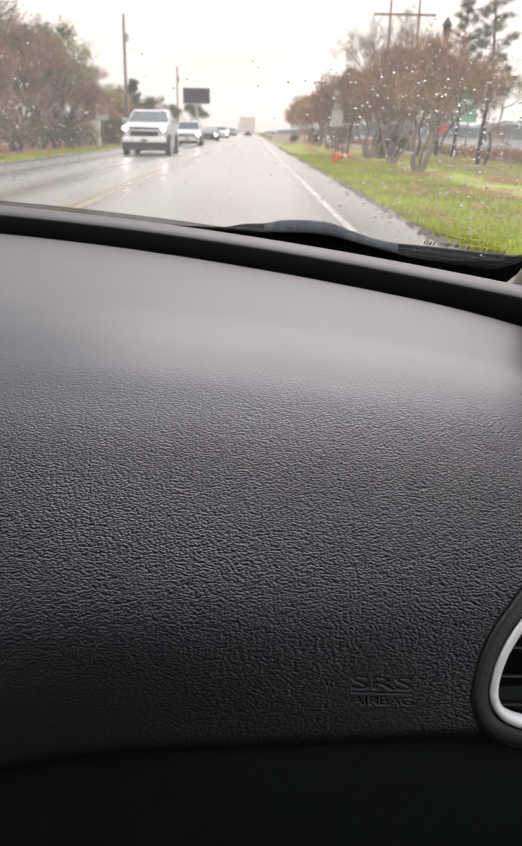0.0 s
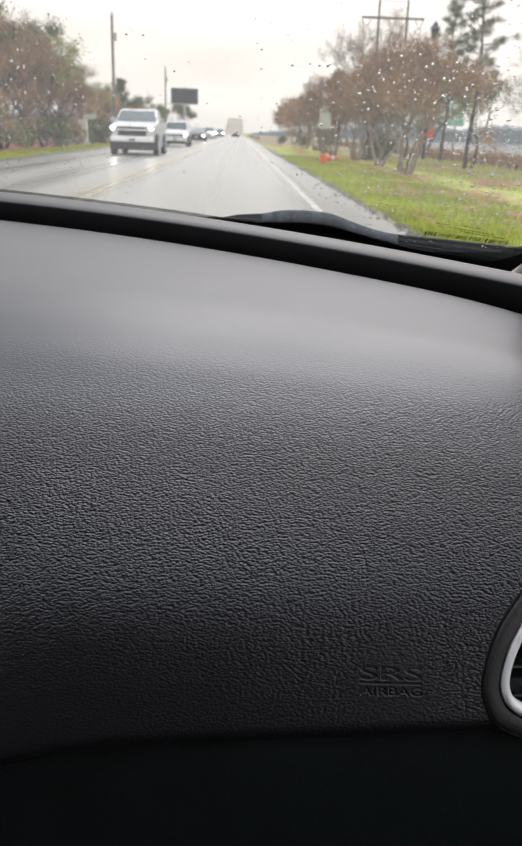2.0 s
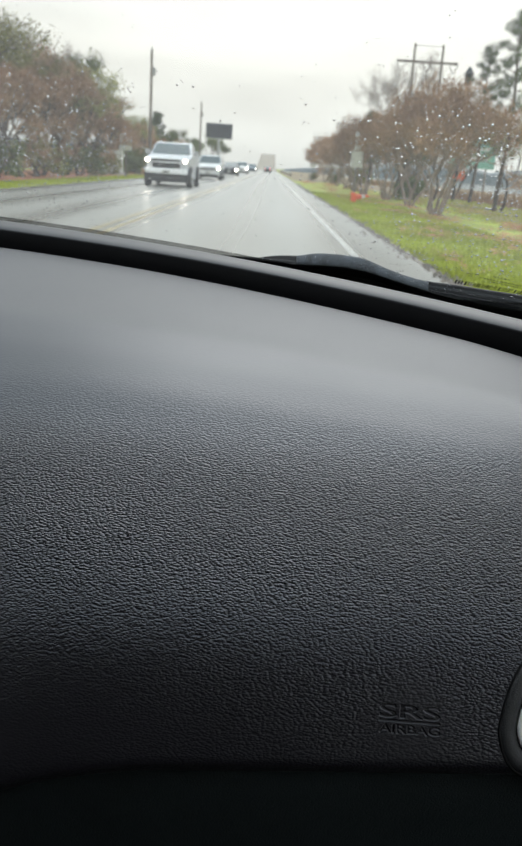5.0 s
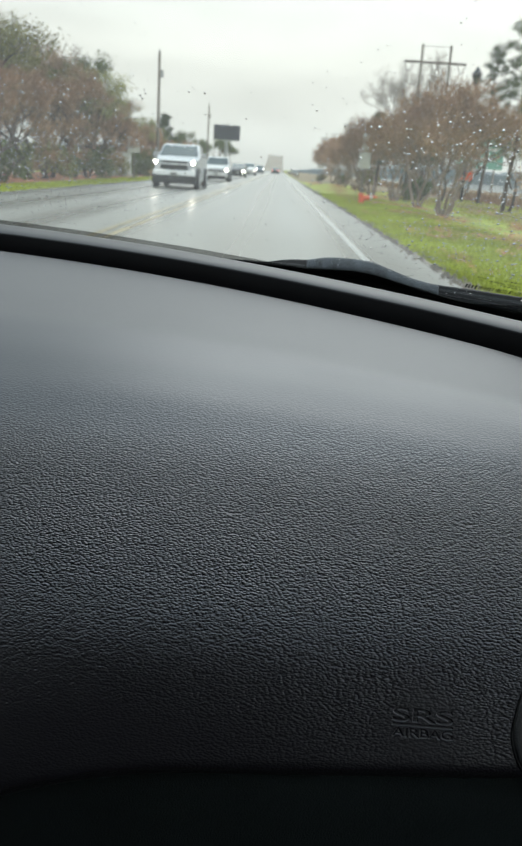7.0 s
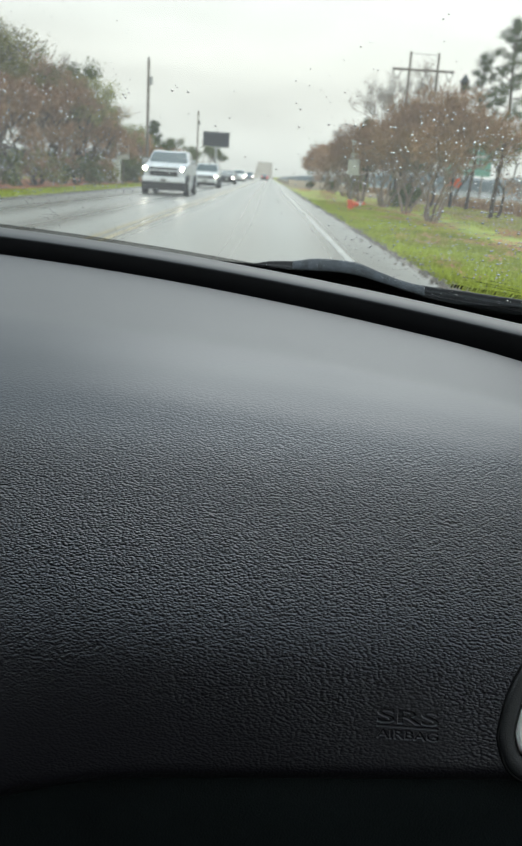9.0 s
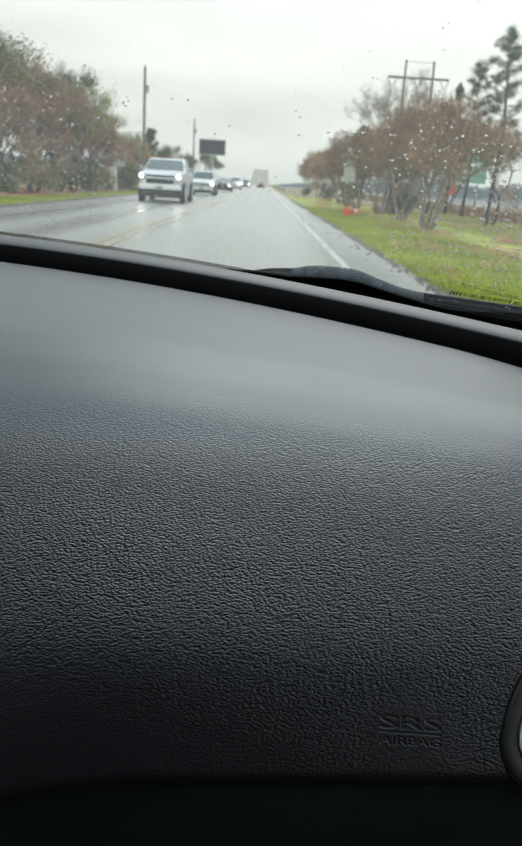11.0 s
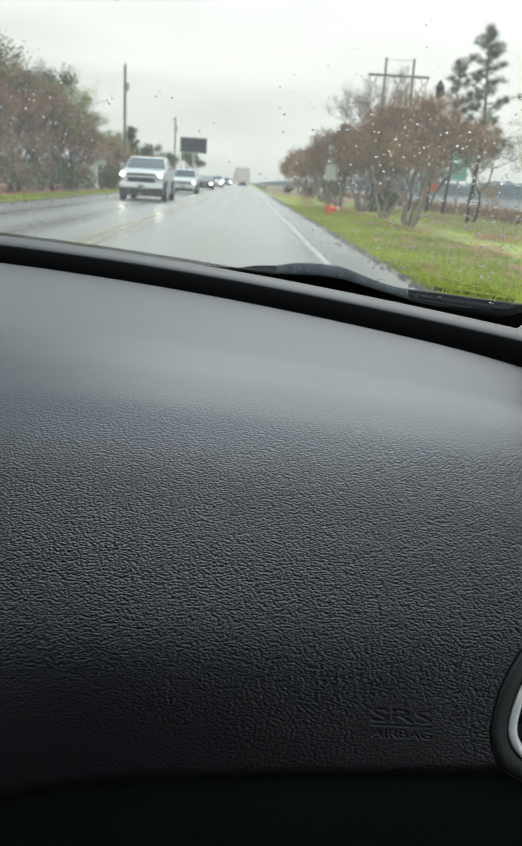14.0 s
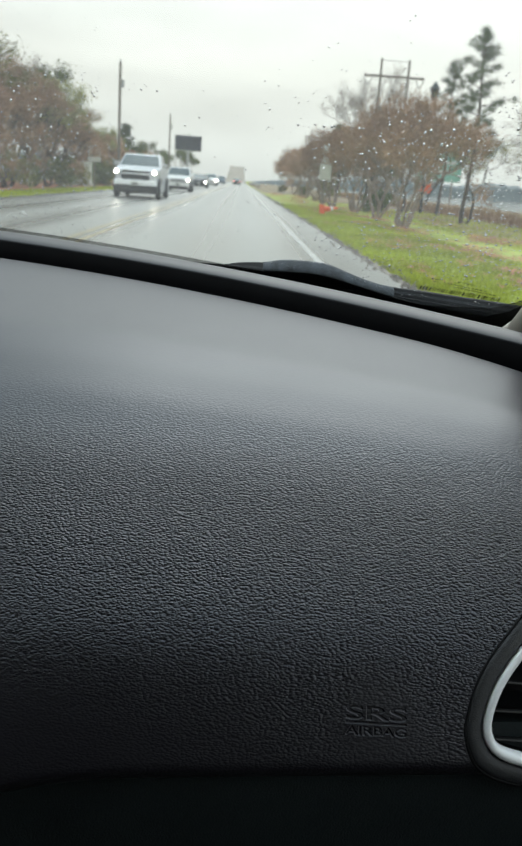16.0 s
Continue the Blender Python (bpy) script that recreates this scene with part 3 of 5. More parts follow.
for zi in (-0.257, -0.275, -0.293, -0.311, -0.329, -0.347):
    cross = []
    k = len(inner)
    for j in range(k):
        a, b = inner[j], inner[(j + 1) % k]
        if (a.y - zi) * (b.y - zi) <= 0 and abs(a.y - b.y) > 1e-9:
            cross.append(a.x + (b.x - a.x) * (zi - a.y) / (b.y - a.y))
    if len(cross) < 2:
        continue
    x0, x1 = min(cross), max(cross)
    bm = bmesh.new()
    rows = []
    for i in range(9):
        x = x0 + (x1 - x0) * i / 8
        rows.append([bm.verts.new(face_point(x, EYE + zi + dz, o)) for dz, o in
                     ((0.0012, -0.006), (-0.0002, -0.0045), (-0.0014, -0.006), (-0.0045, -0.026), (-0.0022, -0.026))])
    for p, q in zip(rows, rows[1:]):
        for j in range(5):
            bm.faces.new((p[j], p[(j + 1) % 5], q[(j + 1) % 5], q[j]))
    slat = part("slat", bm, M_SLAT, vent)
    # paler strip laid on the slat: its front highlight, given as colour
    edge_v, edge_f = grid(9, 2, lambda u, v: face_point(x0 + (x1 - x0) * u, EYE + zi + 0.0006 - 0.0011 * v, -0.0040))
    mesh_object("slat_edge", edge_v, edge_f, M_SLAT_EDGE, slat, False, "thin grey strip for the lit front edge")

# windscreen
GLASS_REACH = 1.15                           # the glass stands off beyond the dash by this share


def glass_point(x, d, lift=0.0):
    """The windscreen's inner face; d is the way back from its foot, lift goes outwards."""
    p = Vector((x, lip_y(x) + 0.17 - d, lip_z(x) - EYE - 0.02 + 0.6 * d)) + Vector((0.0, 0.5145, 0.8575)) * lift
    return p * GLASS_REACH + Vector((0, 0, EYE))


def top_d(x):
    return 0.80 + (lip_y(x) - 0.92) * 0.9


windscreen = tagged(new("window_1"), "raindrop-spotted laminated car windscreen", "windscreen", kind="structure")
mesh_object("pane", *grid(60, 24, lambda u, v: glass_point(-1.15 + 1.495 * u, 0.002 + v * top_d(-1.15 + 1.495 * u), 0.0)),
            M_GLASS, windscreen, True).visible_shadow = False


def frit_top(x):
    return float(np.interp(x, [0.22, 0.2548, 0.2757, 0.2906, 0.2948, 0.31], [0.061, 0.0764, 0.086, 0.1095, 0.12, 0.19]))


def frit_skin(u, v):
    x = -1.15 + 1.495 * u
    return glass_point(x, (frit_top(x)) * v, -0.0015)


mesh_object("enamel_band", *grid(220, 4, frit_skin), M_FRIT, windscreen, False, "black enamel band along the foot")
mesh_object("dot_screen", *grid(300, 3, lambda u, v: glass_point(-1.15 + 1.46 * u, frit_top(-1.15 + 1.46 * u) + 0.0002 + 0.0205 * v, -0.0015)),
            M_FADE, windscreen, False, "grey screen of fine printed dots over the band")
dots_v, dots_f = [], []
for i in range(426):
    x = -1.14 + i * 0.0034
    d = frit_top(x) + 0.0206
    base = len(dots_v)
    dots_v += [glass_point(x + 0.0014 * math.cos(a * math.pi / 3), d + 0.0014 * math.sin(a * math.pi / 3), -0.0015) for a in range(6)]
    dots_f.append(tuple(range(base, base + 6)))
tagged(mesh_object("enamel_dots", dots_v, dots_f, M_FADE, windscreen), "fading black dots over the band", kind="stuff")

print_v, print_f = [], []


def mark(x0, x1, d0, d1):
    base = len(print_v)
    print_v.extend([glass_point(x0, d0, -0.0016), glass_point(x1, d0, -0.0016), glass_point(x1, d1, -0.0016), glass_point(x0, d1, -0.0016)])
    print_f.append((base, base + 1, base + 2, base + 3))


rng = random.Random(5)
x = 0.209
while x < 0.276:
    w = rng.choice((0.0006, 0.0010, 0.0014))
    foot = 0.1150 + 0.11 * (x - 0.209)
    mark(x, x + w, foot, foot + 0.0075)
    x += w + rng.choice((0.0008, 0.0012, 0.0018))
for d, x0, x1 in ((0.1360, 0.226, 0.262), (0.1320, 0.236, 0.272), (0.1395, 0.214, 0.222), (0.1350, 0.2165, 0.2195), (0.1425, 0.236, 0.250)):
    x = x0
    while x < x1:
        w = rng.uniform(0.001, 0.003)
        mark(x, x + w, d, d + 0.0012)
        x += w + rng.uniform(0.0005, 0.0015)
mesh_object("printed_mark", print_v, print_f, M_PRINT, windscreen, False, "row of small dark printed bars")

# raindrops on the outer face
rng = random.Random(11)
drop_v, drop_f = [], []


def droplet(x, d, r, long=1.0, high=0.44):
    base = len(drop_v)
    for ring, (rr, h) in enumerate(((1.0, 0.0), (0.86, 0.42), (0.5, 0.72))):
        for k in range(8):
            a = k * math.pi / 4 + ring * 0.2
            drop_v.append(glass_point(x + r * rr * math.cos(a), d + r * rr * math.sin(a) * 1.1 * long, 0.0004 + h * r * high))
    drop_v.append(glass_point(x, d, 0.0004 + r * 0.85 * high))
    for ring in range(2):
        for k in range(8):
            p, q = base + ring * 8 + k, base + ring * 8 + (k + 1) % 8
            drop_f.append((p, q, q + 8, p + 8))
    for k in range(8):
        drop_f.append((base + 16 + k, base + 16 + (k + 1) % 8, base + 24))
    drop_f.append(tuple(base + 7 - k for k in range(8)))


def drop_share(x, d):
    """How thickly the drops lie: most towards both sides, few where the wiper's last pass crossed the middle and the top."""
    side = min(1.0, 0.05 + 0.95 * (abs(x + 0.02) / 0.19) ** 2)
    if x < -0.03:
        level = np.interp(d, (0.07, 0.11, 0.15, 0.28, 0.40, 0.5), (0.25, 0.35, 1.05, 1.0, 0.18, 0.10))
    else:
        level = np.interp(d, (0.07, 0.12, 0.17, 0.34, 0.40, 0.5), (0.3, 0.4, 0.9, 1.1, 0.2, 0.1))
    return side * float(level)


for i in range(11500):
    x, d = rng.uniform(-0.40, 0.34), rng.uniform(0.068, 0.50)
    if rng.random() > drop_share(x, d):
        continue
    # most are mist-fine, a few have run together
    r = 0.0003 + 0.0004 * rng.random() if rng.random() < 0.78 else rng.uniform(0.0007, 0.0012)
    if d > 0.36:
        r = min(r, 0.0006)
    droplet(x, d, r, rng.uniform(0.9, 1.6), 0.44 if d < 0.36 else 0.22)
for i in range(30):
    droplet(-0.28 + rng.gauss(0, 0.012) + i * 0.0008, 0.095 + rng.random() * 0.06, rng.uniform(0.0006, 0.0014), 1.3)
rain = tagged(mesh_object("raindrops", drop_v, drop_f, M_DROP, None, True), "scattered clear raindrops on the windscreen", "raindrops", kind="stuff")

# wiper, parked
wiper = thing("windscreen_wiper", "wet black wiper parked along the foot of the windscreen", "wiper")


WIPER_X = [-0.08, -0.010, 0.003, 0.023, 0.036, 0.050, 0.060, 0.075, 0.100, 0.121, 0.138, 0.163, 0.184, 0.196, 0.215, 0.255, 0.29, 0.40]
WIPER_D = [0.050, 0.077, 0.086, 0.0955, 0.1005, 0.1040, 0.1130, 0.1200, 0.1260, 0.1275, 0.1190, 0.1085, 0.1055, 0.1060, 0.1100, 0.1160, 0.1220, 0.136]
HOOD_X = [-0.02, 0.040, 0.062, 0.095, 0.120, 0.135, 0.156, 0.200]
HOOD_D = [0.066, 0.0790, 0.0850, 0.0955, 0.0972, 0.0940, 0.0885, 0.0800]


def wiper_top(x):
    return float(sum(np.interp(x + o, WIPER_X, WIPER_D) for o in (-0.006, 0.0, 0.006)) / 3)


def hood_foot(x):
    return float(sum(np.interp(x + o, HOOD_X, HOOD_D) for o in (-0.008, 0.0, 0.008)) / 3)


def fin(x, foot):
    """How far the hood stands off the glass at x."""
    return max(0.0012, (wiper_top(x) - foot) / 1.77)


def cover_section(x):
    d = min(hood_foot(x) + 0.0015, wiper_top(x) - 0.001)
    h = fin(x, d)
    return [glass_point(x, d - 0.0025, 0.001), glass_point(x, d, h * 0.12), glass_point(x, d + 0.0006, h * 0.5), glass_point(x, d, h * 0.85), glass_point(x, d - 0.0015, h),
            glass_point(x, d - 0.009, h * 0.97), glass_point(x, min(0.055, d - 0.010), h * 0.6), glass_point(x, min(0.050, d - 0.011), 0.001)]


mesh_object("blade_cover", *sweep(np.linspace(0.046, 0.192, 60), cover_section), M_HOOD, wiper, True, "smooth dark grey hooded cover with water beads")


def nose_section(x):
    """The bare end of the blade that runs out from under the hood."""
    d = hood_foot(x) - 0.001
    h = fin(x, d) * (0.75 + 0.25 * min(1.0, max(0.0, (x + 0.012) / 0.03)))
    return [glass_point(x, d - 0.002, 0.0008), glass_point(x, d, h * 0.4), glass_point(x, d - 0.0012, h * 0.62), glass_point(x, d + 0.0004, h * 0.8), glass_point(x, d - 0.002, h),
            glass_point(x, d - 0.008, h * 0.9), glass_point(x, 0.046, 0.001)]


mesh_object("blade_end", *sweep(np.linspace(-0.014, 0.050, 28), nose_section), M_RUBBER, wiper, True, "ridged black end of the blade")


def blade_section(x):
    d = 0.080 + 0.10 * max(0.0, x - 0.2)
    h = fin(x, d)
    return [glass_point(x, d - 0.003, 0.001), glass_point(x, d, h * 0.22), glass_point(x, d - 0.0022, h * 0.34), glass_point(x, d + 0.0004, h * 0.48), glass_point(x, d - 0.0012, h * 0.72),
            glass_point(x, d + 0.0006, h * 0.86), glass_point(x, d - 0.001, h), glass_point(x, d - 0.010, h * 0.95), glass_point(x, 0.050, 0.001)]


mesh_object("spoiler", *sweep(np.linspace(0.1885, 0.40, 24), blade_section), M_WIPER, wiper, False, "ridged wet black spoiler")


def carrier_section(x):
    d = max(0.056, min(hood_foot(x) + 0.0005, wiper_top(x) - 0.006))
    return [glass_point(x, 0.050, 0.0004), glass_point(x, d, 0.0004), glass_point(x, d - 0.001, 0.0016), glass_point(x, 0.051, 0.0016)]


mesh_object("blade_carrier", *sweep(np.linspace(0.002, 0.40, 50), carrier_section), M_RUBBER, wiper, False, "black carrier under the cover")


def rubber_section(x):
    d = float(np.interp(x, [-0.08, -0.02, 0.04, 0.2, 0.4], [0.064, 0.070, 0.0795, 0.0795, 0.074]))
    w = float(np.interp(x, [-0.08, 0.0], [0.002, 0.012]))
    k = min(1.0, max(0.02, (x + 0.079) / 0.11))
    return [glass_point(x, d - w, 0.002 * k), glass_point(x, d - w * 0.85, 0.006 * k), glass_point(x, d, 0.005 * k), glass_point(x, d, 0.001 * k)]


mesh_object("rubber_edge", *sweep(np.linspace(-0.079, 0.40, 50), rubber_section), M_RUBBER, wiper, True)


def arm_section(x):
    d = 0.034
    return [glass_point(x, d - 0.020, 0.010), glass_point(x, d - 0.014, 0.020), glass_point(x, d + 0.012, 0.020), glass_point(x, d + 0.018, 0.010)]


mesh_object("arm", *sweep(np.linspace(0.04, 0.42, 16), arm_section), M_RUBBER, wiper, True)
rng = random.Random(3)
bead_v, bead_f = [], []
for i in range(46):
    x = rng.uniform(-0.005, 0.30)
    d = min(hood_foot(x) + 0.003, wiper_top(x))
    lift = fin(x, d) * rng.uniform(0.3, 0.95)
    r = rng.choice((0.0003, 0.0004, 0.0005, 0.0007, 0.0009))
    base = len(bead_v)
    c = glass_point(x, d, lift)
    for k in range(6):
        a = k * math.pi / 3
        bead_v.append(c + Vector((r * math.cos(a), r * math.sin(a) * 0.86, -r * math.sin(a) * 0.5)))
    bead_v.append(c + Vector((0, -0.3, 0.95)) * r * 0.8)
    bead_f += [(base + k, base + (k + 1) % 6, base + 6) for k in range(6)]
tagged(mesh_object("water_beads", bead_v, bead_f, M_BEAD, wiper, True, "beads of rain, sky glint put into their pale colour"), kind="stuff")

# cabin shell, unseen but for the east pillar, added to shape the light inside
# tops differ so that more side light comes from east than west
for name, x_at, top in (("wall_east", 0.50, -0.30), ("wall_west", -1.33, 0.10)):
    shell = part(name, box((0.06, 2.5, 0.90 + top), (x_at, -0.55, EYE - 0.45 + top / 2), 0.01), M_LOWER)
    tagged(shell, "unseen dark door lining, its top set for the side light", "door lining", kind="structure")
tagged(part("ceiling", box((1.80, 2.10, 0.03), (-0.41, -0.72, EYE + 0.395), 0.01), M_LINING), "grey cloth roof lining", "ceiling", kind="structure")
tagged(part("floor", box((1.80, 2.6, 0.04), (-0.41, -0.5, EYE - 0.88), 0.0), M_CARPET), "dark carpeted car floor", "floor", kind="structure")
# stands in for seats and people behind, holding off rear light
tagged(part("wall_south", box((1.77, 0.10, 1.08), (-0.41, -0.62, EYE - 0.32), 0.02), M_CARPET), "unseen dark board behind the eye, blocking light from the rear", "wall", kind="structure")
tagged(part("firewall", box((1.80, 0.05, 0.80), (-0.41, 0.86, EYE - 0.60), 0.0), M_CARPET), "black bulkhead below the windscreen", "bulkhead", kind="structure")
pillar_bm = bmesh.new()
rod((0.339, 0.99, EYE - 0.207), (0.340, 0.90, EYE - 0.165), 0.030, 0.030, 18, pillar_bm)
rod((0.340, 0.90, EYE - 0.165), (0.3415, 0.86, EYE - 0.146), 0.030, 0.030, 18, pillar_bm)
rod((0.3415, 0.86, EYE - 0.146), (0.385, 0.24, EYE + 0.39), 0.030, 0.034, 18, pillar_bm)
tagged(part("trim_pillar_east", pillar_bm, M_BEIGE, smooth=True), "pale beige windscreen pillar trim", "pillar trim", kind="structure")
pillar_bm = bmesh.new()
rod((-1.36, 0.85, EYE - 0.14), (-1.30, 0.14, EYE + 0.39), 0.036, 0.034, 14, pillar_bm)
tagged(part("trim_pillar_west", pillar_bm, M_BEIGE, smooth=True), "pale beige windscreen pillar trim", "pillar trim", kind="structure")
for x_at in (0.46, -1.29):
    tagged(part("trim_pillar_middle", rod((x_at, -0.55, EYE - 0.2), (x_at * 0.98 - 0.008, -0.60, EYE + 0.37), 0.05, 0.045, 12), M_BEIGE, smooth=True),
           "pale beige door pillar trim", "pillar trim", kind="structure")


# added and unseen: keeps light from leaking in behind the ledge
def tray_section(x):
    foot = glass_point(x, -0.002, -0.004)
    return [(x, lip_y(x) + 0.060, lip_z(x) - 0.030), tuple(foot), (foot.x, foot.y, foot.z - 0.02), (x, lip_y(x) + 0.060, lip_z(x) - 0.05)]


tagged(mesh_object("trim_tray", *sweep(XS[:88], tray_section), M_LIP), "unseen black tray sealing light out between dashboard and windscreen", "tray", kind="structure")


# unseen cowl strip, put here to block light from below the glass
def cowl_section(x):
    return [glass_point(x, -0.004, -0.008), glass_point(x, 0.03, 0.004) + Vector((0, 0.04, -0.02)), glass_point(x, -0.05, 0.004), glass_point(x, -0.05, -0.03)]


tagged(mesh_object("trim_cowl", *sweep(XS[:86], cowl_section), M_RUBBER), "unseen black cowl blocking light leaks at the windscreen's foot", "cowl", kind="structure")

# ---------------------------------------------------------------- the road and its land
ROAD_WEST, ROAD_EAST = -7.7, 2.0


def rise(y):
    """The road climbs to a high bridge far ahead."""
    k = min(1.0, max(0.0, (y - 380) / 260))
    return 11.0 * k * k * (3 - 2 * k)


road_ys = [-40, 0, 40, 100, 200, 300] + [370 + 12 * i for i in range(24)]
tagged(mesh_object("road", *sweep(road_ys, lambda y: [(ROAD_WEST, y, rise(y)), (ROAD_EAST, y, rise(y)), (ROAD_EAST + 0.12, y, rise(y) - 0.05),
                                                       (ROAD_EAST, y, rise(y) - 0.4), (ROAD_WEST, y, rise(y) - 0.4), (ROAD_WEST - 0.12, y, rise(y) - 0.05)]),
                   M_ROAD, None, False), "wet grey two-lane asphalt road", "road", kind="structure")


def ribbon(x, w, y0, y1, z=0.004, n=120):
    return grid(2, n, lambda u, v: (x + (u - 0.5) * w, y0 + (y1 - y0) * v, z + rise(y0 + (y1 - y0) * v)))


tagged(mesh_object("road_line_east", *ribbon(1.22, 0.10, -20, 640), M_WHITE_LINE), "worn white edge line on wet asphalt", "road line", kind="structure")
tagged(mesh_object("road_line_west", *ribbon(-6.7, 0.10, -20, 640), M_WHITE_LINE), "worn white edge line on wet asphalt", "road line", kind="structure")
for dx in (-0.12, 0.12):
    tagged(mesh_object("road_line_centre", *ribbon(-2.55 + dx, 0.09, -20, 640), M_YELLOW_LINE), "faded yellow centre line on wet asphalt", "road line", kind="structure")


def land(u, v):
    x = (-1 if u < 0.5 else 1) * (abs(u - 0.5) * 2) ** 3 * 1800
    y = -300 + 2700 * v ** 2.2
    return (x, y, -0.03)


tagged(mesh_object("ground", *grid(121, 160, land), M_GRASS_GROUND, None, True), "wet yellow-green roadside grass", "ground", kind="structure")


def ragged(name, label, category, x0, x1, y0, y1, z, material, wobble, seed, n=160):
    def edge(u, v):
        y = y0 + (y1 - y0) * v
        w = noise.noise((seed, y * 0.45, u * 5.0)) * wobble + noise.noise((seed + 9, y * 2.1, u * 5.0)) * wobble * 0.4
        return (x0 + (x1 - x0) * u + (w if u in (0.0, 1.0) else 0), y, z)
    return tagged(mesh_object(name, *grid(5, n, edge), material), label, category, kind="structure")


ragged("verge_dirt_east", "wet dirt and gravel along the asphalt edge", "dirt", 1.96, 2.28, -5, 140, -0.024, M_DIRT, 0.26, 2.0, 260)
ragged("verge_dirt_west", "wet dirt and gravel along the asphalt edge", "dirt", -8.1, -7.62, -5, 140, -0.024, M_DIRT, 0.2, 5.0, 260)
ragged("marsh_east", "flat brown winter marsh", "marsh", 7.4, 420, 14, 900, -0.026, M_MARSH, 2.0, 15.0, 300)
ragged("marsh_far_east", "flat brown winter marsh", "marsh", 2.5, 60, 88, 420, -0.025, M_MARSH, 0.5, 16.0, 200)
ragged("marsh_west", "flat brown winter marsh", "marsh", -420, -17.5, 14, 900, -0.026, M_MARSH, 2.0, 19.0, 300)
ragged("straw_bed_west", "brown leaf litter under the tree belt", "leaf litter", -16, -9.9, 5, 120, -0.022, M_STRAW, 0.5, 12.0, 200)

for name, x0, x1, y0, y1 in (("water_east", 23, 420, 34, 900), ("water_west", -420, -26, 60, 900)):
    tagged(mesh_object(name, *grid(12, 12, lambda u, v: (x0 + (x1 - x0) * u + 6 * math.sin(v * 9), y0 + (y1 - y0) * v + 5 * math.sin(u * 7), -0.02)), M_WATER),
           "pale grey river water beyond the marsh", "water", kind="structure")


def blades(rows, height, width, seed):
    """Loose blades: rows of (x0, x1, y0, y1, count)."""
    r = random.Random(seed)
    v, f = [], []
    for x0, x1, y0, y1, count in rows:
        for _ in range(count):
            x, y = r.uniform(x0, x1), y0 + (y1 - y0) * r.random() ** 1.5
            h, a = height * r.uniform(0.5, 1.3), r.uniform(0, math.pi)
            w = width * r.uniform(0.6, 1.4)
            lean = (r.gauss(0, 0.25) * h, r.gauss(0, 0.25) * h)
            b = len(v)
            v += [(x - w * math.cos(a), y - w * math.sin(a), -0.06), (x + w * math.cos(a), y + w * math.sin(a), -0.06),
                  (x + lean[0], y + lean[1], h)]
            f.append((b, b + 1, b + 2))
    return v, f


tagged(mesh_object("grass", *blades([(2.15, 5.0, 6, 45, 64000), (6.2, 12, 10, 50, 30000), (-9.9, -7.9, 14, 60, 16000)], 0.05, 0.010, 21), M_BLADE),
       "short wet yellow-green verge grass", "grass", kind="stuff")


def litter(count, seed):
    """Fallen leaves in loose drifts under the trees."""
    r = random.Random(seed)
    v, f = [], []
    while len(f) < count:
        x, y = r.gauss(5.3, 1.7), 10 + 80 * r.random() ** 1.6
        if x < 2.5 or noise.noise((x * 0.7, y * 0.25, 3.0)) + 0.5 * noise.noise((x * 2.0, y * 0.9, 8.0)) < r.uniform(-0.05, 0.40):
            continue
        s, a, t = r.uniform(0.02, 0.05), r.uniform(0, 3.14), r.uniform(-0.02, 0.03)
        p, q = Vector((math.cos(a), math.sin(a), t * 9)) * s, Vector((-math.sin(a), math.cos(a), t * 6)) * s * 0.6
        o = Vector((x, y, r.uniform(0.0, 0.055)))
        b = len(v)
        v += [o - p, o + q, o + p, o - q]
        f.append((b, b + 1, b + 2, b + 3))
    return v, f


tagged(mesh_object("fallen_leaves", *litter(30000, 23), M_STRAW), "red-brown fallen leaves in drifts on the grass", "leaves", kind="stuff")


def clumps(count, seed):
    """Dark crumbs of wet earth and leaves along the ragged edge of the asphalt."""
    r = random.Random(seed)
    v, f = [], []
    while len(f) < count * 4:
        y = 6 + 60 * r.random() ** 1.6
        if noise.noise((4.0, y * 0.35, 1.0)) + 0.4 * noise.noise((9.0, y * 1.7, 2.0)) < r.uniform(-0.3, 0.35):
            continue
        x, s = r.gauss(2.08, 0.12), r.uniform(0.015, 0.07)
        b, h = len(v), s * r.uniform(0.3, 0.7)
        v += [(x + s * math.cos(k * 1.571 + y), y + s * 1.4 * math.sin(k * 1.571 + y), -0.03) for k in range(4)] + [(x, y, h)]
        f += [(b + k, b + (k + 1) % 4, b + 4) for k in range(4)]
    return v, f


tagged(mesh_object("dirt_clumps", *clumps(700, 24), M_DIRT), "dark wet earth crumbs along the asphalt edge", "dirt", kind="stuff")
tagged(mesh_object("reeds", *blades([(11, 15.5, 20, 48, 3500), (11, 16, 48, 130, 4500), (-24, -17, 20, 120, 5000)], 0.50, 0.022, 22), M_REED),
       "tall dry red-brown marsh reeds", "reeds", kind="stuff")


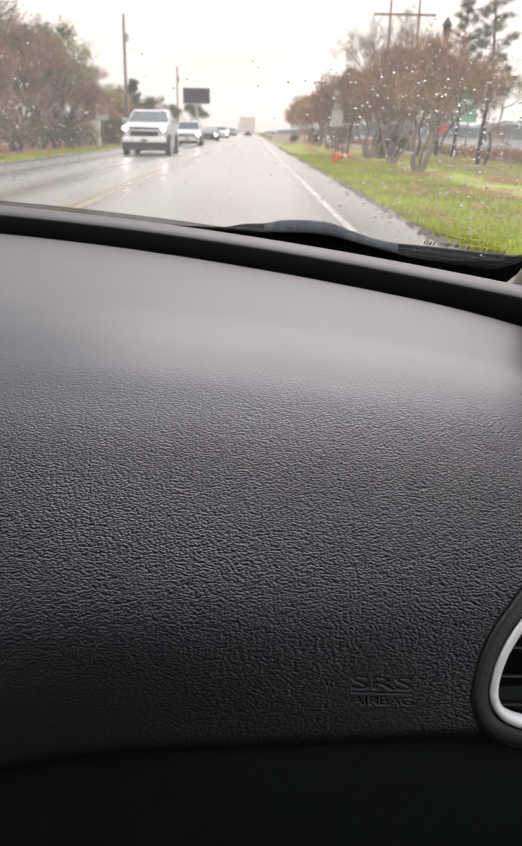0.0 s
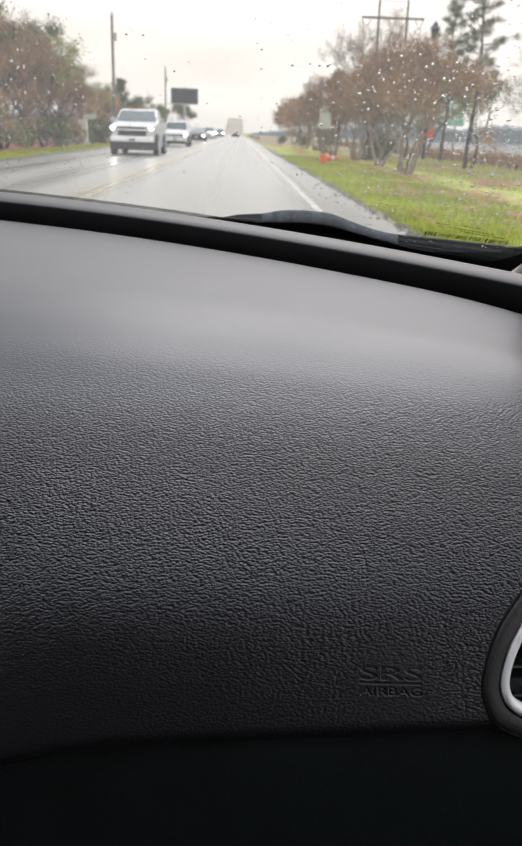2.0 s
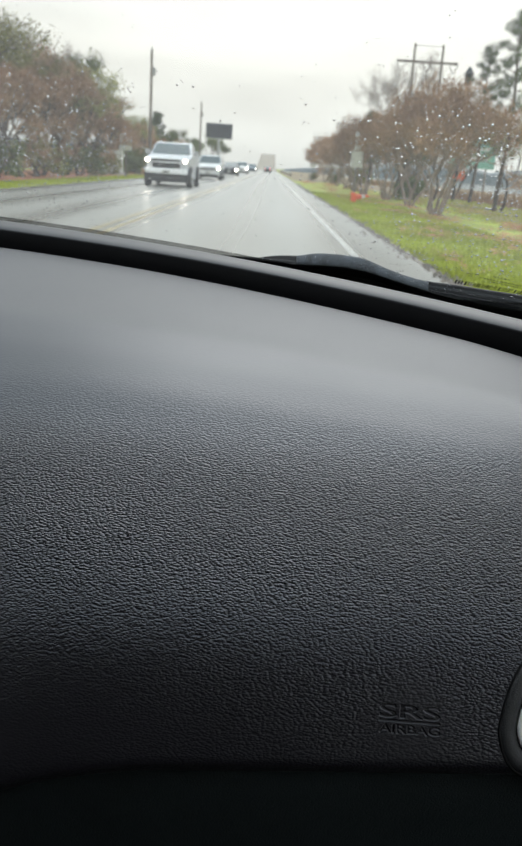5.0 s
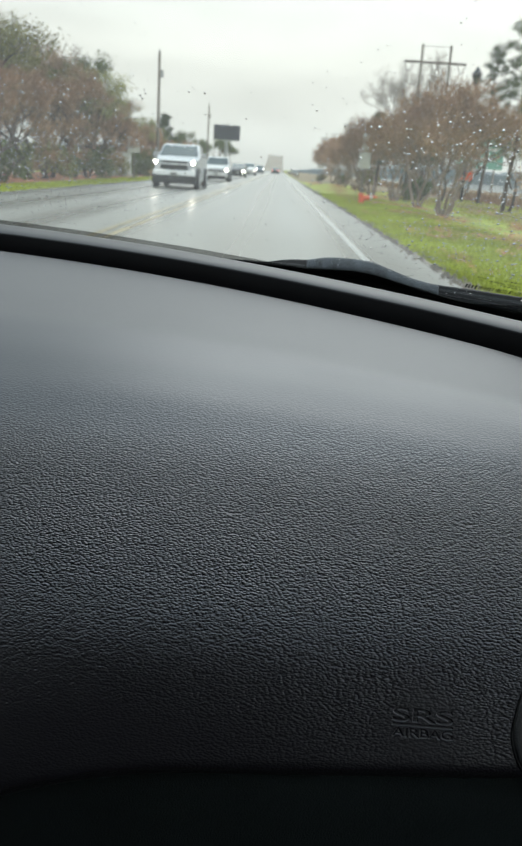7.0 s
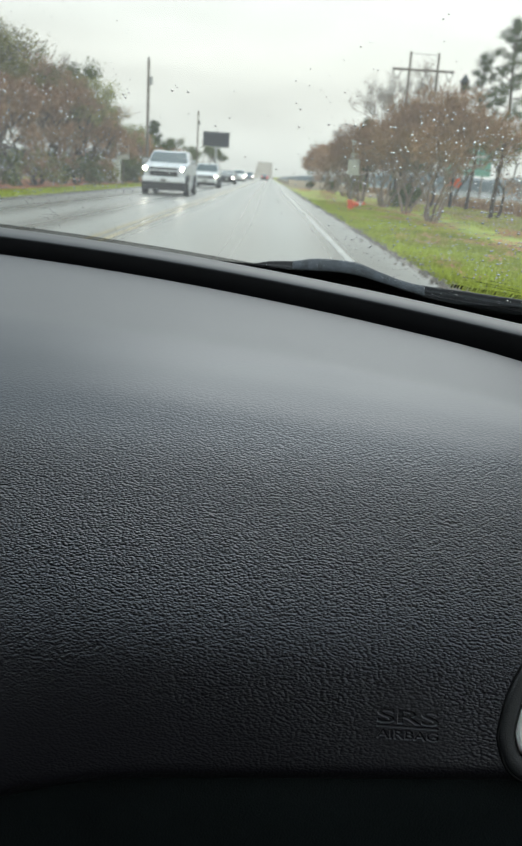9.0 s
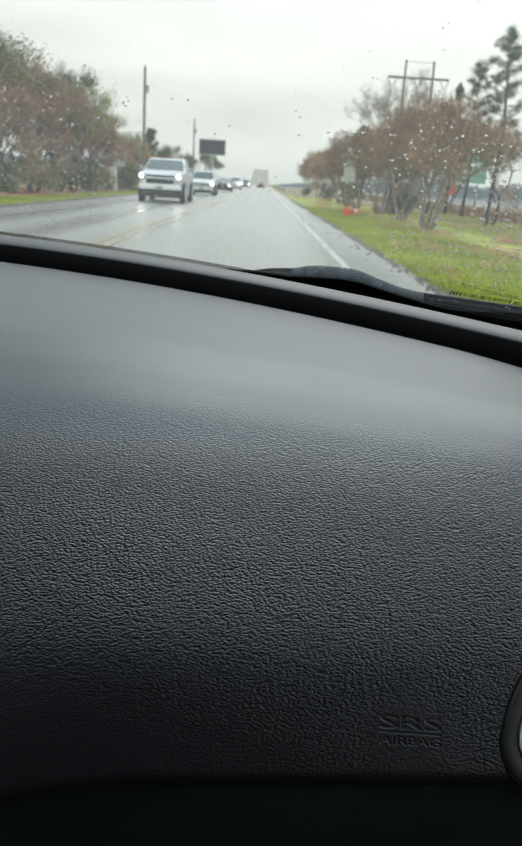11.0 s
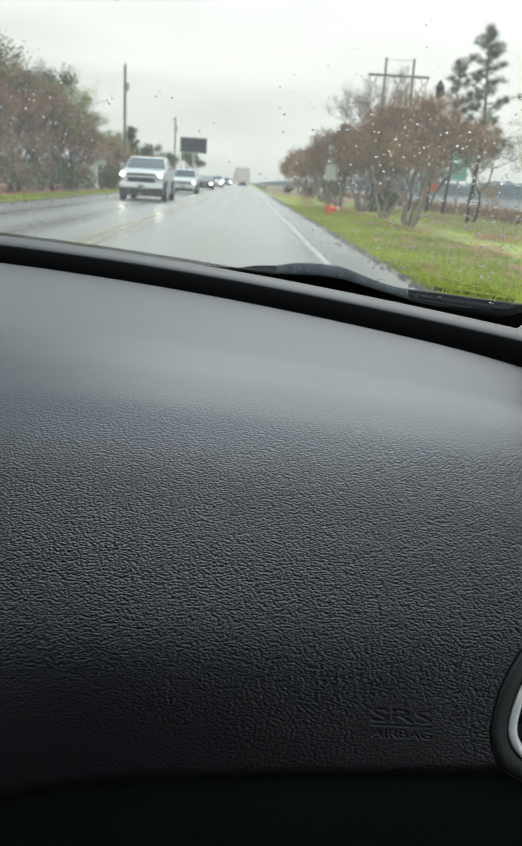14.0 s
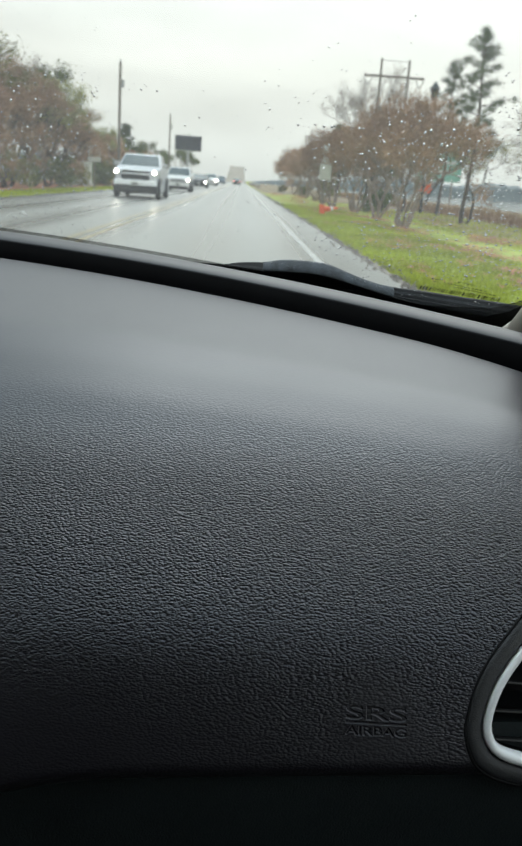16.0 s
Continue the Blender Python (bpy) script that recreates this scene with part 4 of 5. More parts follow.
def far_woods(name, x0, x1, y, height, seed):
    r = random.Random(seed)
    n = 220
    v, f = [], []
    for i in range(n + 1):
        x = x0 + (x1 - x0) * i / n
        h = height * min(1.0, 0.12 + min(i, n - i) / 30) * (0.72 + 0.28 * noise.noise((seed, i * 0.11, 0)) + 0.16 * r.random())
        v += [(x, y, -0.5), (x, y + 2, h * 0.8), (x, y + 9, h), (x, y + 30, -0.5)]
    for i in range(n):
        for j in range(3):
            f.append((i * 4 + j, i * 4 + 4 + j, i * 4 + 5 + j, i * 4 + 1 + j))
    return tagged(mesh_object(name, v, f, M_HAZED_WOOD), "far-shore woods with the haze in their grey-green colour", "woods", kind="stuff")


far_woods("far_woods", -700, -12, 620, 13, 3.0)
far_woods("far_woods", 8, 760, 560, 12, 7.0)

# ---------------------------------------------------------------- trees


def tube(v, f, points, radii, sides=5):
    base = len(v)
    for i, (p, r) in enumerate(zip(points, radii)):
        d = (points[min(i + 1, len(points) - 1)] - points[max(i - 1, 0)]).normalized()
        a = d.cross(Vector((0.3, 0.9, 0.2))).normalized()
        b = d.cross(a)
        for k in range(sides):
            t = 2 * math.pi * k / sides
            v.append(p + (a * math.cos(t) + b * math.sin(t)) * r)
    for i in range(len(points) - 1):
        for k in range(sides):
            q = base + i * sides
            f.append((q + k, q + (k + 1) % sides, q + sides + (k + 1) % sides, q + sides + k))


def limb(r, v, f, tips, p, d, length, radius, depth, split, up, wander=0.22):
    pts, rad = [p.copy()], [radius]
    steps = 4
    for i in range(steps):
        d = (d + Vector((r.gauss(0, wander), r.gauss(0, wander), r.gauss(0, wander) + up * 0.12))).normalized()
        p = p + d * length / steps
        pts.append(p.copy())
        rad.append(radius * (1 - 0.42 * (i + 1) / steps))
    tube(v, f, pts, rad, 6 if depth > 2 else 4)
    if depth <= 1:
        tips.append((p, d))
        tips.append((pts[2], d))
    if depth == 0:
        return
    for i in range(split):
        side = Vector((r.gauss(0, 1), r.gauss(0, 1), r.gauss(0, 0.6))).normalized()
        q = pts[-1] if i < split - 1 else pts[-2]
        limb(r, v, f, tips, q, (d + side * 0.75).normalized(), length * r.uniform(0.62, 0.82), radius * 0.55, depth - 1, split, up, wander)


def tuft(r, v, f, p, d, count, length, width, spread):
    for _ in range(count):
        e = (d * 0.5 + Vector((r.gauss(0, spread), r.gauss(0, spread), r.gauss(0, spread) + 0.25))).normalized()
        o = p + Vector((r.gauss(0, 0.16), r.gauss(0, 0.16), r.gauss(0, 0.16))) * length * 1.6
        s = e.cross(Vector((r.random(), r.random(), r.random()))).normalized() * width * r.uniform(0.5, 1.4)
        b = len(v)
        v += [o - s, o + s, o + e * length * r.uniform(0.5, 1.3)]
        f.append((b, b + 1, b + 2))


def leaves(r, v, f, p, count, radius, size):
    for _ in range(count):
        while True:
            o = Vector((r.uniform(-1, 1), r.uniform(-1, 1), r.uniform(-1, 1)))
            if o.length < 1:
                break
        o = p + Vector((o.x, o.y, o.z * 0.75)) * radius
        a = Vector((r.gauss(0, 1), r.gauss(0, 1), r.gauss(0, 1))).normalized()
        b = a.cross(Vector((r.random(), r.random(), 1))).normalized()
        s = size * r.uniform(0.6, 1.4)
        i = len(v)
        v += [o - a * s, o + b * s * 0.5, o + a * s, o - b * s * 0.5]
        f.append((i, i + 1, i + 2, i + 3))


def tree(name, label, seed, stems, height, depth, split, trunk_r, bark, crown, dress, lean=0.25, up=1.0, group=""):
    r = random.Random(seed)
    ob = thing(name, label, "tree", group=group)
    v, f, tips = [], [], []
    for i in range(stems):
        a = 2 * math.pi * i / stems + r.random()
        d = Vector((math.cos(a) * lean, math.sin(a) * lean, 1)).normalized() if stems > 1 else Vector((r.gauss(0, 0.05), r.gauss(0, 0.05), 1)).normalized()
        o = Vector((math.cos(a), math.sin(a), 0)) * trunk_r * (1.2 if stems > 1 else 0)
        limb(r, v, f, tips, o + Vector((0, 0, -0.15)), d, height * 0.36, trunk_r, depth, split, up)
    mesh_object("trunk", v, f, bark, ob, True)
    cv, cf = [], []
    dress(r, cv, cf, tips)
    mesh_object("crown", cv, cf, crown, ob)
    return ob


def bare(count, length, width):
    def go(r, v, f, tips):
        for p, d in tips:
            tuft(r, v, f, p, d, count, length, width, 0.55)
    return go


def leafy(count, radius, size):
    def go(r, v, f, tips):
        for p, d in tips:
            if r.random() < 0.85:
                leaves(r, v, f, p, count, radius * r.uniform(0.7, 1.3), size)
    return go


def pine(seed, height, label):
    r = random.Random(seed)
    ob = thing("pine_tree", label, "tree", group="pines by the road")
    v, f, cv, cf = [], [], [], []
    pts = [Vector((0.12 * math.sin(i * 0.7 + seed), 0.1 * math.cos(i * 0.9), -0.15 + height * i / 9)) for i in range(10)]
    tube(v, f, pts, [0.15 * (1 - 0.085 * i) for i in range(10)], 8)
    for i in range(30):
        k = 0.34 + 0.66 * i / 29
        z = height * k
        a = i * 2.4 + r.random()
        reach = height * 0.24 * (1.12 - k) ** 0.7 * r.uniform(0.5, 1.3)
        o = Vector((0.1 * math.sin(9 * k * 0.7 + seed), 0.1 * math.cos(9 * k * 0.9), z))
        d = Vector((math.cos(a), math.sin(a), r.uniform(-0.05, 0.35))).normalized()
        b = [o, o + d * reach * 0.5, o + d * reach + Vector((0, 0, 0.12 * reach))]
        tube(v, f, b, [0.035, 0.024, 0.008], 4)
        for j in range(7):
            q = b[0].lerp(b[2], r.uniform(0.35, 1.05)) + Vector((r.gauss(0, 0.16), r.gauss(0, 0.16), r.gauss(0, 0.10)))
            for _ in range(55):
                e = Vector((r.gauss(0, 1), r.gauss(0, 1), r.gauss(0, 0.7) + 0.35)).normalized()
                s = e.cross(Vector((r.random(), r.random(), r.random()))).normalized() * 0.012
                n = len(cv)
                c = q + Vector((r.gauss(0, 0.12), r.gauss(0, 0.12), r.gauss(0, 0.08)))
                cv += [c - s, c + s, c + e * r.uniform(0.14, 0.30)]
                cf.append((n, n + 1, n + 2))
    mesh_object("trunk", v, f, M_BARK, ob, True)
    mesh_object("crown", cv, cf, M_NEEDLE, ob)
    return ob


def bush(seed, radius, material, label):
    r = random.Random(seed)
    ob = thing("bush", label, "bush", group="roadside bushes")
    v, f, tips = [], [], []
    for i in range(7):
        a = i * 0.9
        limb(r, v, f, tips, Vector((0, 0, -0.1)), Vector((math.cos(a) * 0.6, math.sin(a) * 0.6, 1)).normalized(), radius * 0.6, 0.03, 2, 3, 0.6)
    mesh_object("trunk", v, f, M_BARK, ob, True)
    cv, cf = [], []
    for p, d in tips:
        leaves(r, cv, cf, p, 26, radius * 0.28, 0.06)
    mesh_object("crown", cv, cf, material, ob)
    return ob


myrtle = tree("crape_myrtle", "leafless crape myrtle with red-brown twigs and pale stems", 31, 5, 4.1, 4, 3, 0.062, M_BARK_PALE, M_TWIG_BROWN,
              bare(11, 0.34, 0.011), 0.42, 0.7, "crape myrtles along the verge")
myrtle_b = tree("crape_myrtle", "leafless crape myrtle with red-brown twigs and pale stems", 32, 4, 4.3, 4, 3, 0.066, M_BARK_PALE, M_TWIG_BROWN,
                bare(12, 0.34, 0.011), 0.38, 0.7, "crape myrtles along the verge")
grey_tree = tree("bare_tree", "tall leafless tree with fine grey twigs", 41, 1, 9.0, 5, 3, 0.15, M_BARK, M_TWIG_GREY, bare(6, 0.5, 0.010), 0.2, 1.0, "bare grey trees")
brown_tree = tree("bare_tree", "leafless tree with dense red-brown twigs", 42, 2, 7.2, 5, 3, 0.13, M_BARK, M_TWIG_BROWN, bare(15, 0.45, 0.013), 0.3, 0.8, "brown trees of the belt")
oak = tree("evergreen_oak", "dark green evergreen oak with a ragged crown", 51, 2, 7.0, 4, 3, 0.16, M_BARK, M_LEAF_DARK, leafy(46, 0.55, 0.065), 0.35, 0.8, "evergreens of the belt")
olive_tree = tree("evergreen_tree", "olive green tree with thinning leaves", 52, 1, 7.6, 4, 3, 0.15, M_BARK, M_LEAF_OLIVE, leafy(40, 0.50, 0.06), 0.3, 1.0, "evergreens of the belt")
tall_pine = pine(61, 10.5, "tall pine with tufted dark green needles")
small_pine = pine(62, 6.0, "young pine with tufted dark green needles")
green_bush = bush(71, 1.0, M_LEAF_DARK, "dark green roadside bush")
olive_bush = bush(72, 1.2, M_LEAF_OLIVE, "olive green roadside bush")


def plant(kind, spots, first=True):
    """Set the first spot with the thing itself, the others with copies."""
    for i, (x, y, s, a) in enumerate(spots):
        m = pose(x, y, 0.02, 0, 0, a)
        if i == 0 and first:
            kind.matrix_basis = m @ Matrix.Diagonal((s, s, s, 1))
        else:
            keep = kind.scale.copy()
            kind.scale = (s, s, s)
            copy_thing(kind, m)
            kind.scale = keep


plant(myrtle, [(5.2, 26, 1.0, 10), (5.6, 40, 1.02, 80), (5.5, 55, 1.0, 200), (5.6, 71, 1.05, 300), (6.0, 92, 1.1, 30)])
plant(myrtle_b, [(5.5, 33, 0.98, 50), (5.3, 47, 1.05, 120), (5.7, 63, 1.0, 260), (5.9, 81, 1.08, 170)])
plant(grey_tree, [(8.6, 44, 0.60, 0), (7.2, 49, 0.8, 15), (12.5, 56, 0.66, 90), (14.5, 40, 0.6, 200), (10.0, 70, 0.7, 40), (-15.5, 40, 0.8, 130), (-16, 64, 0.9, 10)])
plant(tall_pine, [(9.0, 33, 0.66, 0), (10.6, 44, 0.70, 70), (-12.2, 26, 0.8, 120)])
plant(small_pine, [(9.0, 58, 0.95, 0), (7.4, 46, 0.8, 120), (6.9, 60, 0.85, 10), (11.5, 31, 0.75, 210), (-13, 96, 1.0, 40)])
plant(green_bush, [(7.0, 41, 0.9, 0), (-10.6, 22, 1.2, 30), (-10.9, 33, 1.3, 90), (-10.8, 47, 1.3, 150), (-10.9, 62, 1.4, 200), (-11, 80, 1.4, 250), (5.6, 108, 0.7, 10), (7.5, 96, 0.8, 60)])
plant(olive_bush, [(12.5, 26, 1.0, 0), (-11.3, 27, 1.1, 50), (-11.2, 40, 1.2, 120), (-11.4, 55, 1.2, 10), (-11.5, 70, 1.3, 80), (9.5, 90, 1.2, 60)])
plant(brown_tree, [(-11.4, 34.5, 0.66, 0), (-11.5, 42, 0.74, 140), (-11.8, 52, 0.66, 300),
                   (-12.2, 62, 0.58, 100), (-12.4, 76, 0.55, 250), (-12.6, 84, 0.50, 40), (-12.4, 106, 0.50, 170),
                   (-16, 50, 1.0, 260), (-16, 66, 0.9, 330), (-11.0, 30, 0.6, 15), (11.0, 64, 0.6, 310)])
plant(oak, [(-14.2, 37, 0.98, 0), (-12.6, 49, 0.95, 90), (-14.8, 58, 0.95, 170), (-14.5, 72, 0.80, 240), (-14.2, 90, 0.70, 30), (-14.6, 118, 0.8, 120),
            (-12.0, 165, 0.95, 200), (-15, 172, 0.9, 300), (9.8, 60, 0.55, 140)])
plant(olive_tree, [(-12.4, 35.5, 1.0, 0), (-13.0, 43, 1.05, 110), (-13.4, 52, 0.95, 50), (-13.6, 64, 0.85, 160), (-13.8, 80, 0.75, 250), (-13.6, 100, 0.6, 20),
                   (-11.2, 38, 0.80, 60), (-11.4, 46.5, 0.84, 220), (-12.0, 56, 0.72, 20), (-12.2, 69, 0.55, 190), (-12.4, 94, 0.5, 80), (9.4, 34, 0.5, 140)])

# ---------------------------------------------------------------- poles, signs and the bridge


def utility_pole(height, label):
    ob = thing("utility_pole", label, "utility pole", group="utility poles")
    part("post", rod((0, 0, -0.3), (0, 0, height), 0.15, 0.11, 12), M_POLE, ob)
    part("transformer", rod((0.24, 0, height - 2.1), (0.24, 0, height - 1.45), 0.14, 0.14, 14), M_STEEL, ob, "grey transformer can")
    part("bracket", box((0.30, 0.10, 0.10), (0.14, 0, height - 1.8)), M_STEEL, ob)
    part("insulator", rod((0, 0, height), (0, 0, height + 0.25), 0.05, 0.04, 8), M_STEEL, ob)
    return ob


pole = utility_pole(10.2, "grey weathered wooden utility pole beside the road")
pole.matrix_basis = pose(-11.0, 76, 0)
for x, y, a in ((-11.6, 135, 20), (-12, 190, 60)):
    copy_thing(pole, pose(x, y, 0, 0, 0, a))


def h_frame(label):
    ob = thing("transmission_pylon", label, "pylon", group="power line pylons")
    for sx in (-1.6, 1.6):
        part("post", rod((sx * 1.05, 0, -0.5), (sx, 0, 15.6), 0.20, 0.13, 12), M_POLE, ob)
        part("brace", rod((sx * 1.03, 0, 7.6), (-sx, 0, 10.4), 0.06, 0.06, 8), M_POLE, ob)
    part("crossarm", box((7.0, 0.22, 0.26), (0, 0, 13.7), 0.02), M_POLE, ob)
    part("top_tie", rod((-1.6, 0, 15.4), (1.6, 0, 15.4), 0.035, 0.035, 8), M_STEEL, ob)
    for sx in (-3.0, 0, 3.0):
        for k in (-1, 1):
            part("insulator_string", rod((sx + 0.5 * k, 0, 13.6), (sx, 0, 12.6), 0.05, 0.05, 8), M_STEEL, ob)
    return ob


pylon = h_frame("wooden H-frame power line pylon with a crossarm")
pylon.matrix_basis = pose(17.0, 100, 0)
for x, y, s in ((20, 230, 1.0), (19, 330, 1.0)):
    copy_thing(pylon, pose(x, y, 0))


def billboard():
    ob = thing("billboard", "dark digital billboard on a single steel column", "billboard", pose(-9.6, 150, 0, 0, 0, 4))
    part("column", rod((0, 0, -0.3), (0, 0, 5.4), 0.26, 0.24, 16), M_STEEL, ob, "grey round steel column")
    part("frame", box((4.7, 0.5, 2.6), (0, 0, 6.7), 0.04), M_STEEL, ob)
    part("display", box((4.45, 0.06, 2.35), (0, -0.26, 6.7), 0.01), M_SCREEN, ob, "dark unlit display face")
    part("bracket", box((1.6, 0.3, 0.2), (0, 0, 5.35), 0.02), M_STEEL, ob)


billboard()


def lamp_post():
    ob = thing("street_lamp", "black post-top lantern on a slim pole", "street lamp", pose(10.3, 47, 0))
    part("pole", rod((0, 0, -0.2), (0, 0, 6.0), 0.09, 0.05, 10), M_LANTERN, ob)
    part("lantern", rod((0, 0, 6.0), (0, 0, 6.55), 0.14, 0.26, 8), M_LANTERN, ob)
    part("cap", rod((0, 0, 6.55), (0, 0, 6.95), 0.30, 0.03, 8), M_LANTERN, ob)


lamp_post()


def road_sign(x, y, z, w, h, label, material, double=False):
    ob = thing("road_sign", label, "road sign", pose(x, y, 0), group="road signs")
    part("post", rod((0, 0, -0.2), (0, 0, z + h * 0.5), 0.045, 0.045, 8), M_POLE, ob)
    part("panel", box((w, 0.02, h), (0, -0.06, z), 0.006), material, ob)
    if double:
        part("panel", box((w * 0.62, 0.02, h * 1.05), (0, -0.06, z + h * 1.1), 0.006), material, ob)
    return ob


road_sign(4.1, 41, 1.75, 0.55, 0.75, "plain pale sign panels stacked on a wooden post", M_SIGN, True)
road_sign(4.6, 95, 1.9, 0.6, 0.8, "plain pale sign panel on a post", M_SIGN)
road_sign(-9.0, 52, 2.0, 0.75, 0.9, "plain pale sign panel on a post", M_SIGN)
road_sign(-10.4, 128, 1.8, 0.7, 0.9, "plain pale sign panel on a post", M_SIGN)
road_sign(13.2, 60, 1.4, 1.1, 0.6, "orange roadworks panel on a post", M_ORANGE)


def utility_cabinet(label):
    ob = thing("utility_cabinet", label, "utility cabinet", group="roadside cabinets")
    part("plinth", box((1.5, 0.9, 0.22), (0, 0, 0.05), 0.02), M_CONCRETE, ob, "rough concrete plinth")
    part("body", box((1.3, 0.7, 1.35), (0, 0, 0.83), 0.03), M_SIGN, ob)
    part("lid", box((1.38, 0.78, 0.07), (0, 0, 1.54), 0.02), M_SIGN, ob)
    for x in (-0.32, 0.32):
        door = part("door", box((0.58, 0.02, 1.15), (x, -0.357, 0.82), 0.006), M_SIGN, ob)
        part("handle", box((0.03, 0.03, 0.16), (x - 0.2 * (1 if x > 0 else -1), -0.375, 0.85), 0.006), M_STEEL, door)
    return ob


cabinet = utility_cabinet("pale grey metal utility cabinet on the verge")
cabinet.matrix_basis = pose(-10.9, 58, 0, 0, 0, 6)
copy_thing(cabinet, pose(-10.6, 79, 0, 0, 0, -4))


def big_sign(x, y):
    ob = thing("highway_sign", "large faded green highway sign on two posts", "road sign", pose(x, y, 0))
    for s in (-1.2, 1.2):
        part("post", rod((s, 0, -0.3), (s, 0, 4.6), 0.07, 0.07, 8), M_POLE, ob)
    part("panel", box((3.6, 0.03, 2.9), (0, -0.10, 3.5), 0.01), M_GREEN_SIGN, ob)
    for z, w in ((4.3, 2.2), (3.5, 2.6), (2.8, 1.8)):
        part("text_bar", box((w, 0.006, 0.22), (0, -0.12, z)), M_SIGN, ob, "pale unreadable line of text")


big_sign(15.5, 66)


def fallen_cone(x, y):
    ob = thing("traffic_cone", "orange traffic cone fallen over in the grass", "traffic cone", pose(x, y, 0.19, 0, 84, 25))
    part("cone", rod((0, 0, 0.02), (0, 0, 0.72), 0.13, 0.03, 16), M_ORANGE, ob)
    part("base", box((0.36, 0.36, 0.03), (0, 0, 0), 0.01), M_ORANGE, ob)
    part("band", rod((0, 0, 0.36), (0, 0, 0.50), 0.083, 0.065, 16), M_SIGN, ob, "pale reflective band")


fallen_cone(3.3, 33.0)

bridge = tagged(new("bridge"), "pale concrete parapets of a high bridge far ahead", "bridge", kind="structure")
for x in (ROAD_WEST + 0.2, ROAD_EAST - 0.2):
    mesh_object("parapet", *sweep(range(300, 646, 9), lambda y: [(x - 0.2, y, rise(y)), (x - 0.14, y, rise(y) + 0.9), (x + 0.14, y, rise(y) + 0.9), (x + 0.2, y, rise(y))]),
                M_CONCRETE, bridge)
    mesh_object("abutment_wall", *sweep(range(380, 646, 10), lambda y: [(x - 0.25, y, -0.3), (x - 0.25, y, rise(y) - 0.1), (x + 0.25, y, rise(y) - 0.1), (x + 0.25, y, -0.3)]),
                M_CONCRETE, bridge)


mesh_object("deck", *grid(2, 40, lambda u, v: (ROAD_WEST + 0.4 + (ROAD_EAST - ROAD_WEST - 0.8) * u, 385 + 255 * v, rise(385 + 255 * v) + 0.012)), M_DECK, bridge, False,
            "pale beige concrete deck")


def guard_rail(x, y0, y1, label):
    ob = thing("guard_rail", label, "guard rail", group="guard rails")
    mesh_object("rail", *sweep((y0, y1), lambda y: [(x, y, 0.45), (x + 0.03, y, 0.52), (x, y, 0.60), (x + 0.03, y, 0.68), (x, y, 0.75), (x - 0.03, y, 0.60)]), M_STEEL, ob)
    y = y0
    while y < y1:
        part("post", box((0.12, 0.15, 0.85), (x + (0.08 if x > 0 else -0.08), y, 0.30)), M_POLE, ob)
        y += 12


guard_rail(3.0, 130, 310, "grey steel guard rail leading to the bridge")
guard_rail(-8.8, 160, 310, "grey steel guard rail leading to the bridge")

# ---------------------------------------------------------------- oncoming vehicles


def wheel(parent, x, y, r, w):
    ob = new("wheel")
    ob.parent = parent
    bm = rod((x - w / 2, y, r), (x + w / 2, y, r), r, r, 24)
    bmesh.ops.bevel(bm, geom=[e for e in bm.edges if len(e.link_faces) == 2 and any(len(f.verts) > 8 for f in e.link_faces)], offset=0.03, segments=2, affect="EDGES")
    part("tyre", bm, M_TYRE, ob, "", True)
    s = 1 if x > 0 else -1
    bm = rod((x + s * (w / 2 - 0.02), y, r), (x + s * (w / 2 + 0.012), y, r), r * 0.64, r * 0.6, 20)
    for k in range(5):
        a = k * 2 * math.pi / 5
        box((0.03, 0.07, r * 0.5), (x + s * (w / 2 + 0.012), y + math.sin(a) * r * 0.3, r + math.cos(a) * r * 0.3), 0, bm,
            Matrix.Rotation(-a, 4, "X"))
    part("rim", bm, M_RIM, ob)


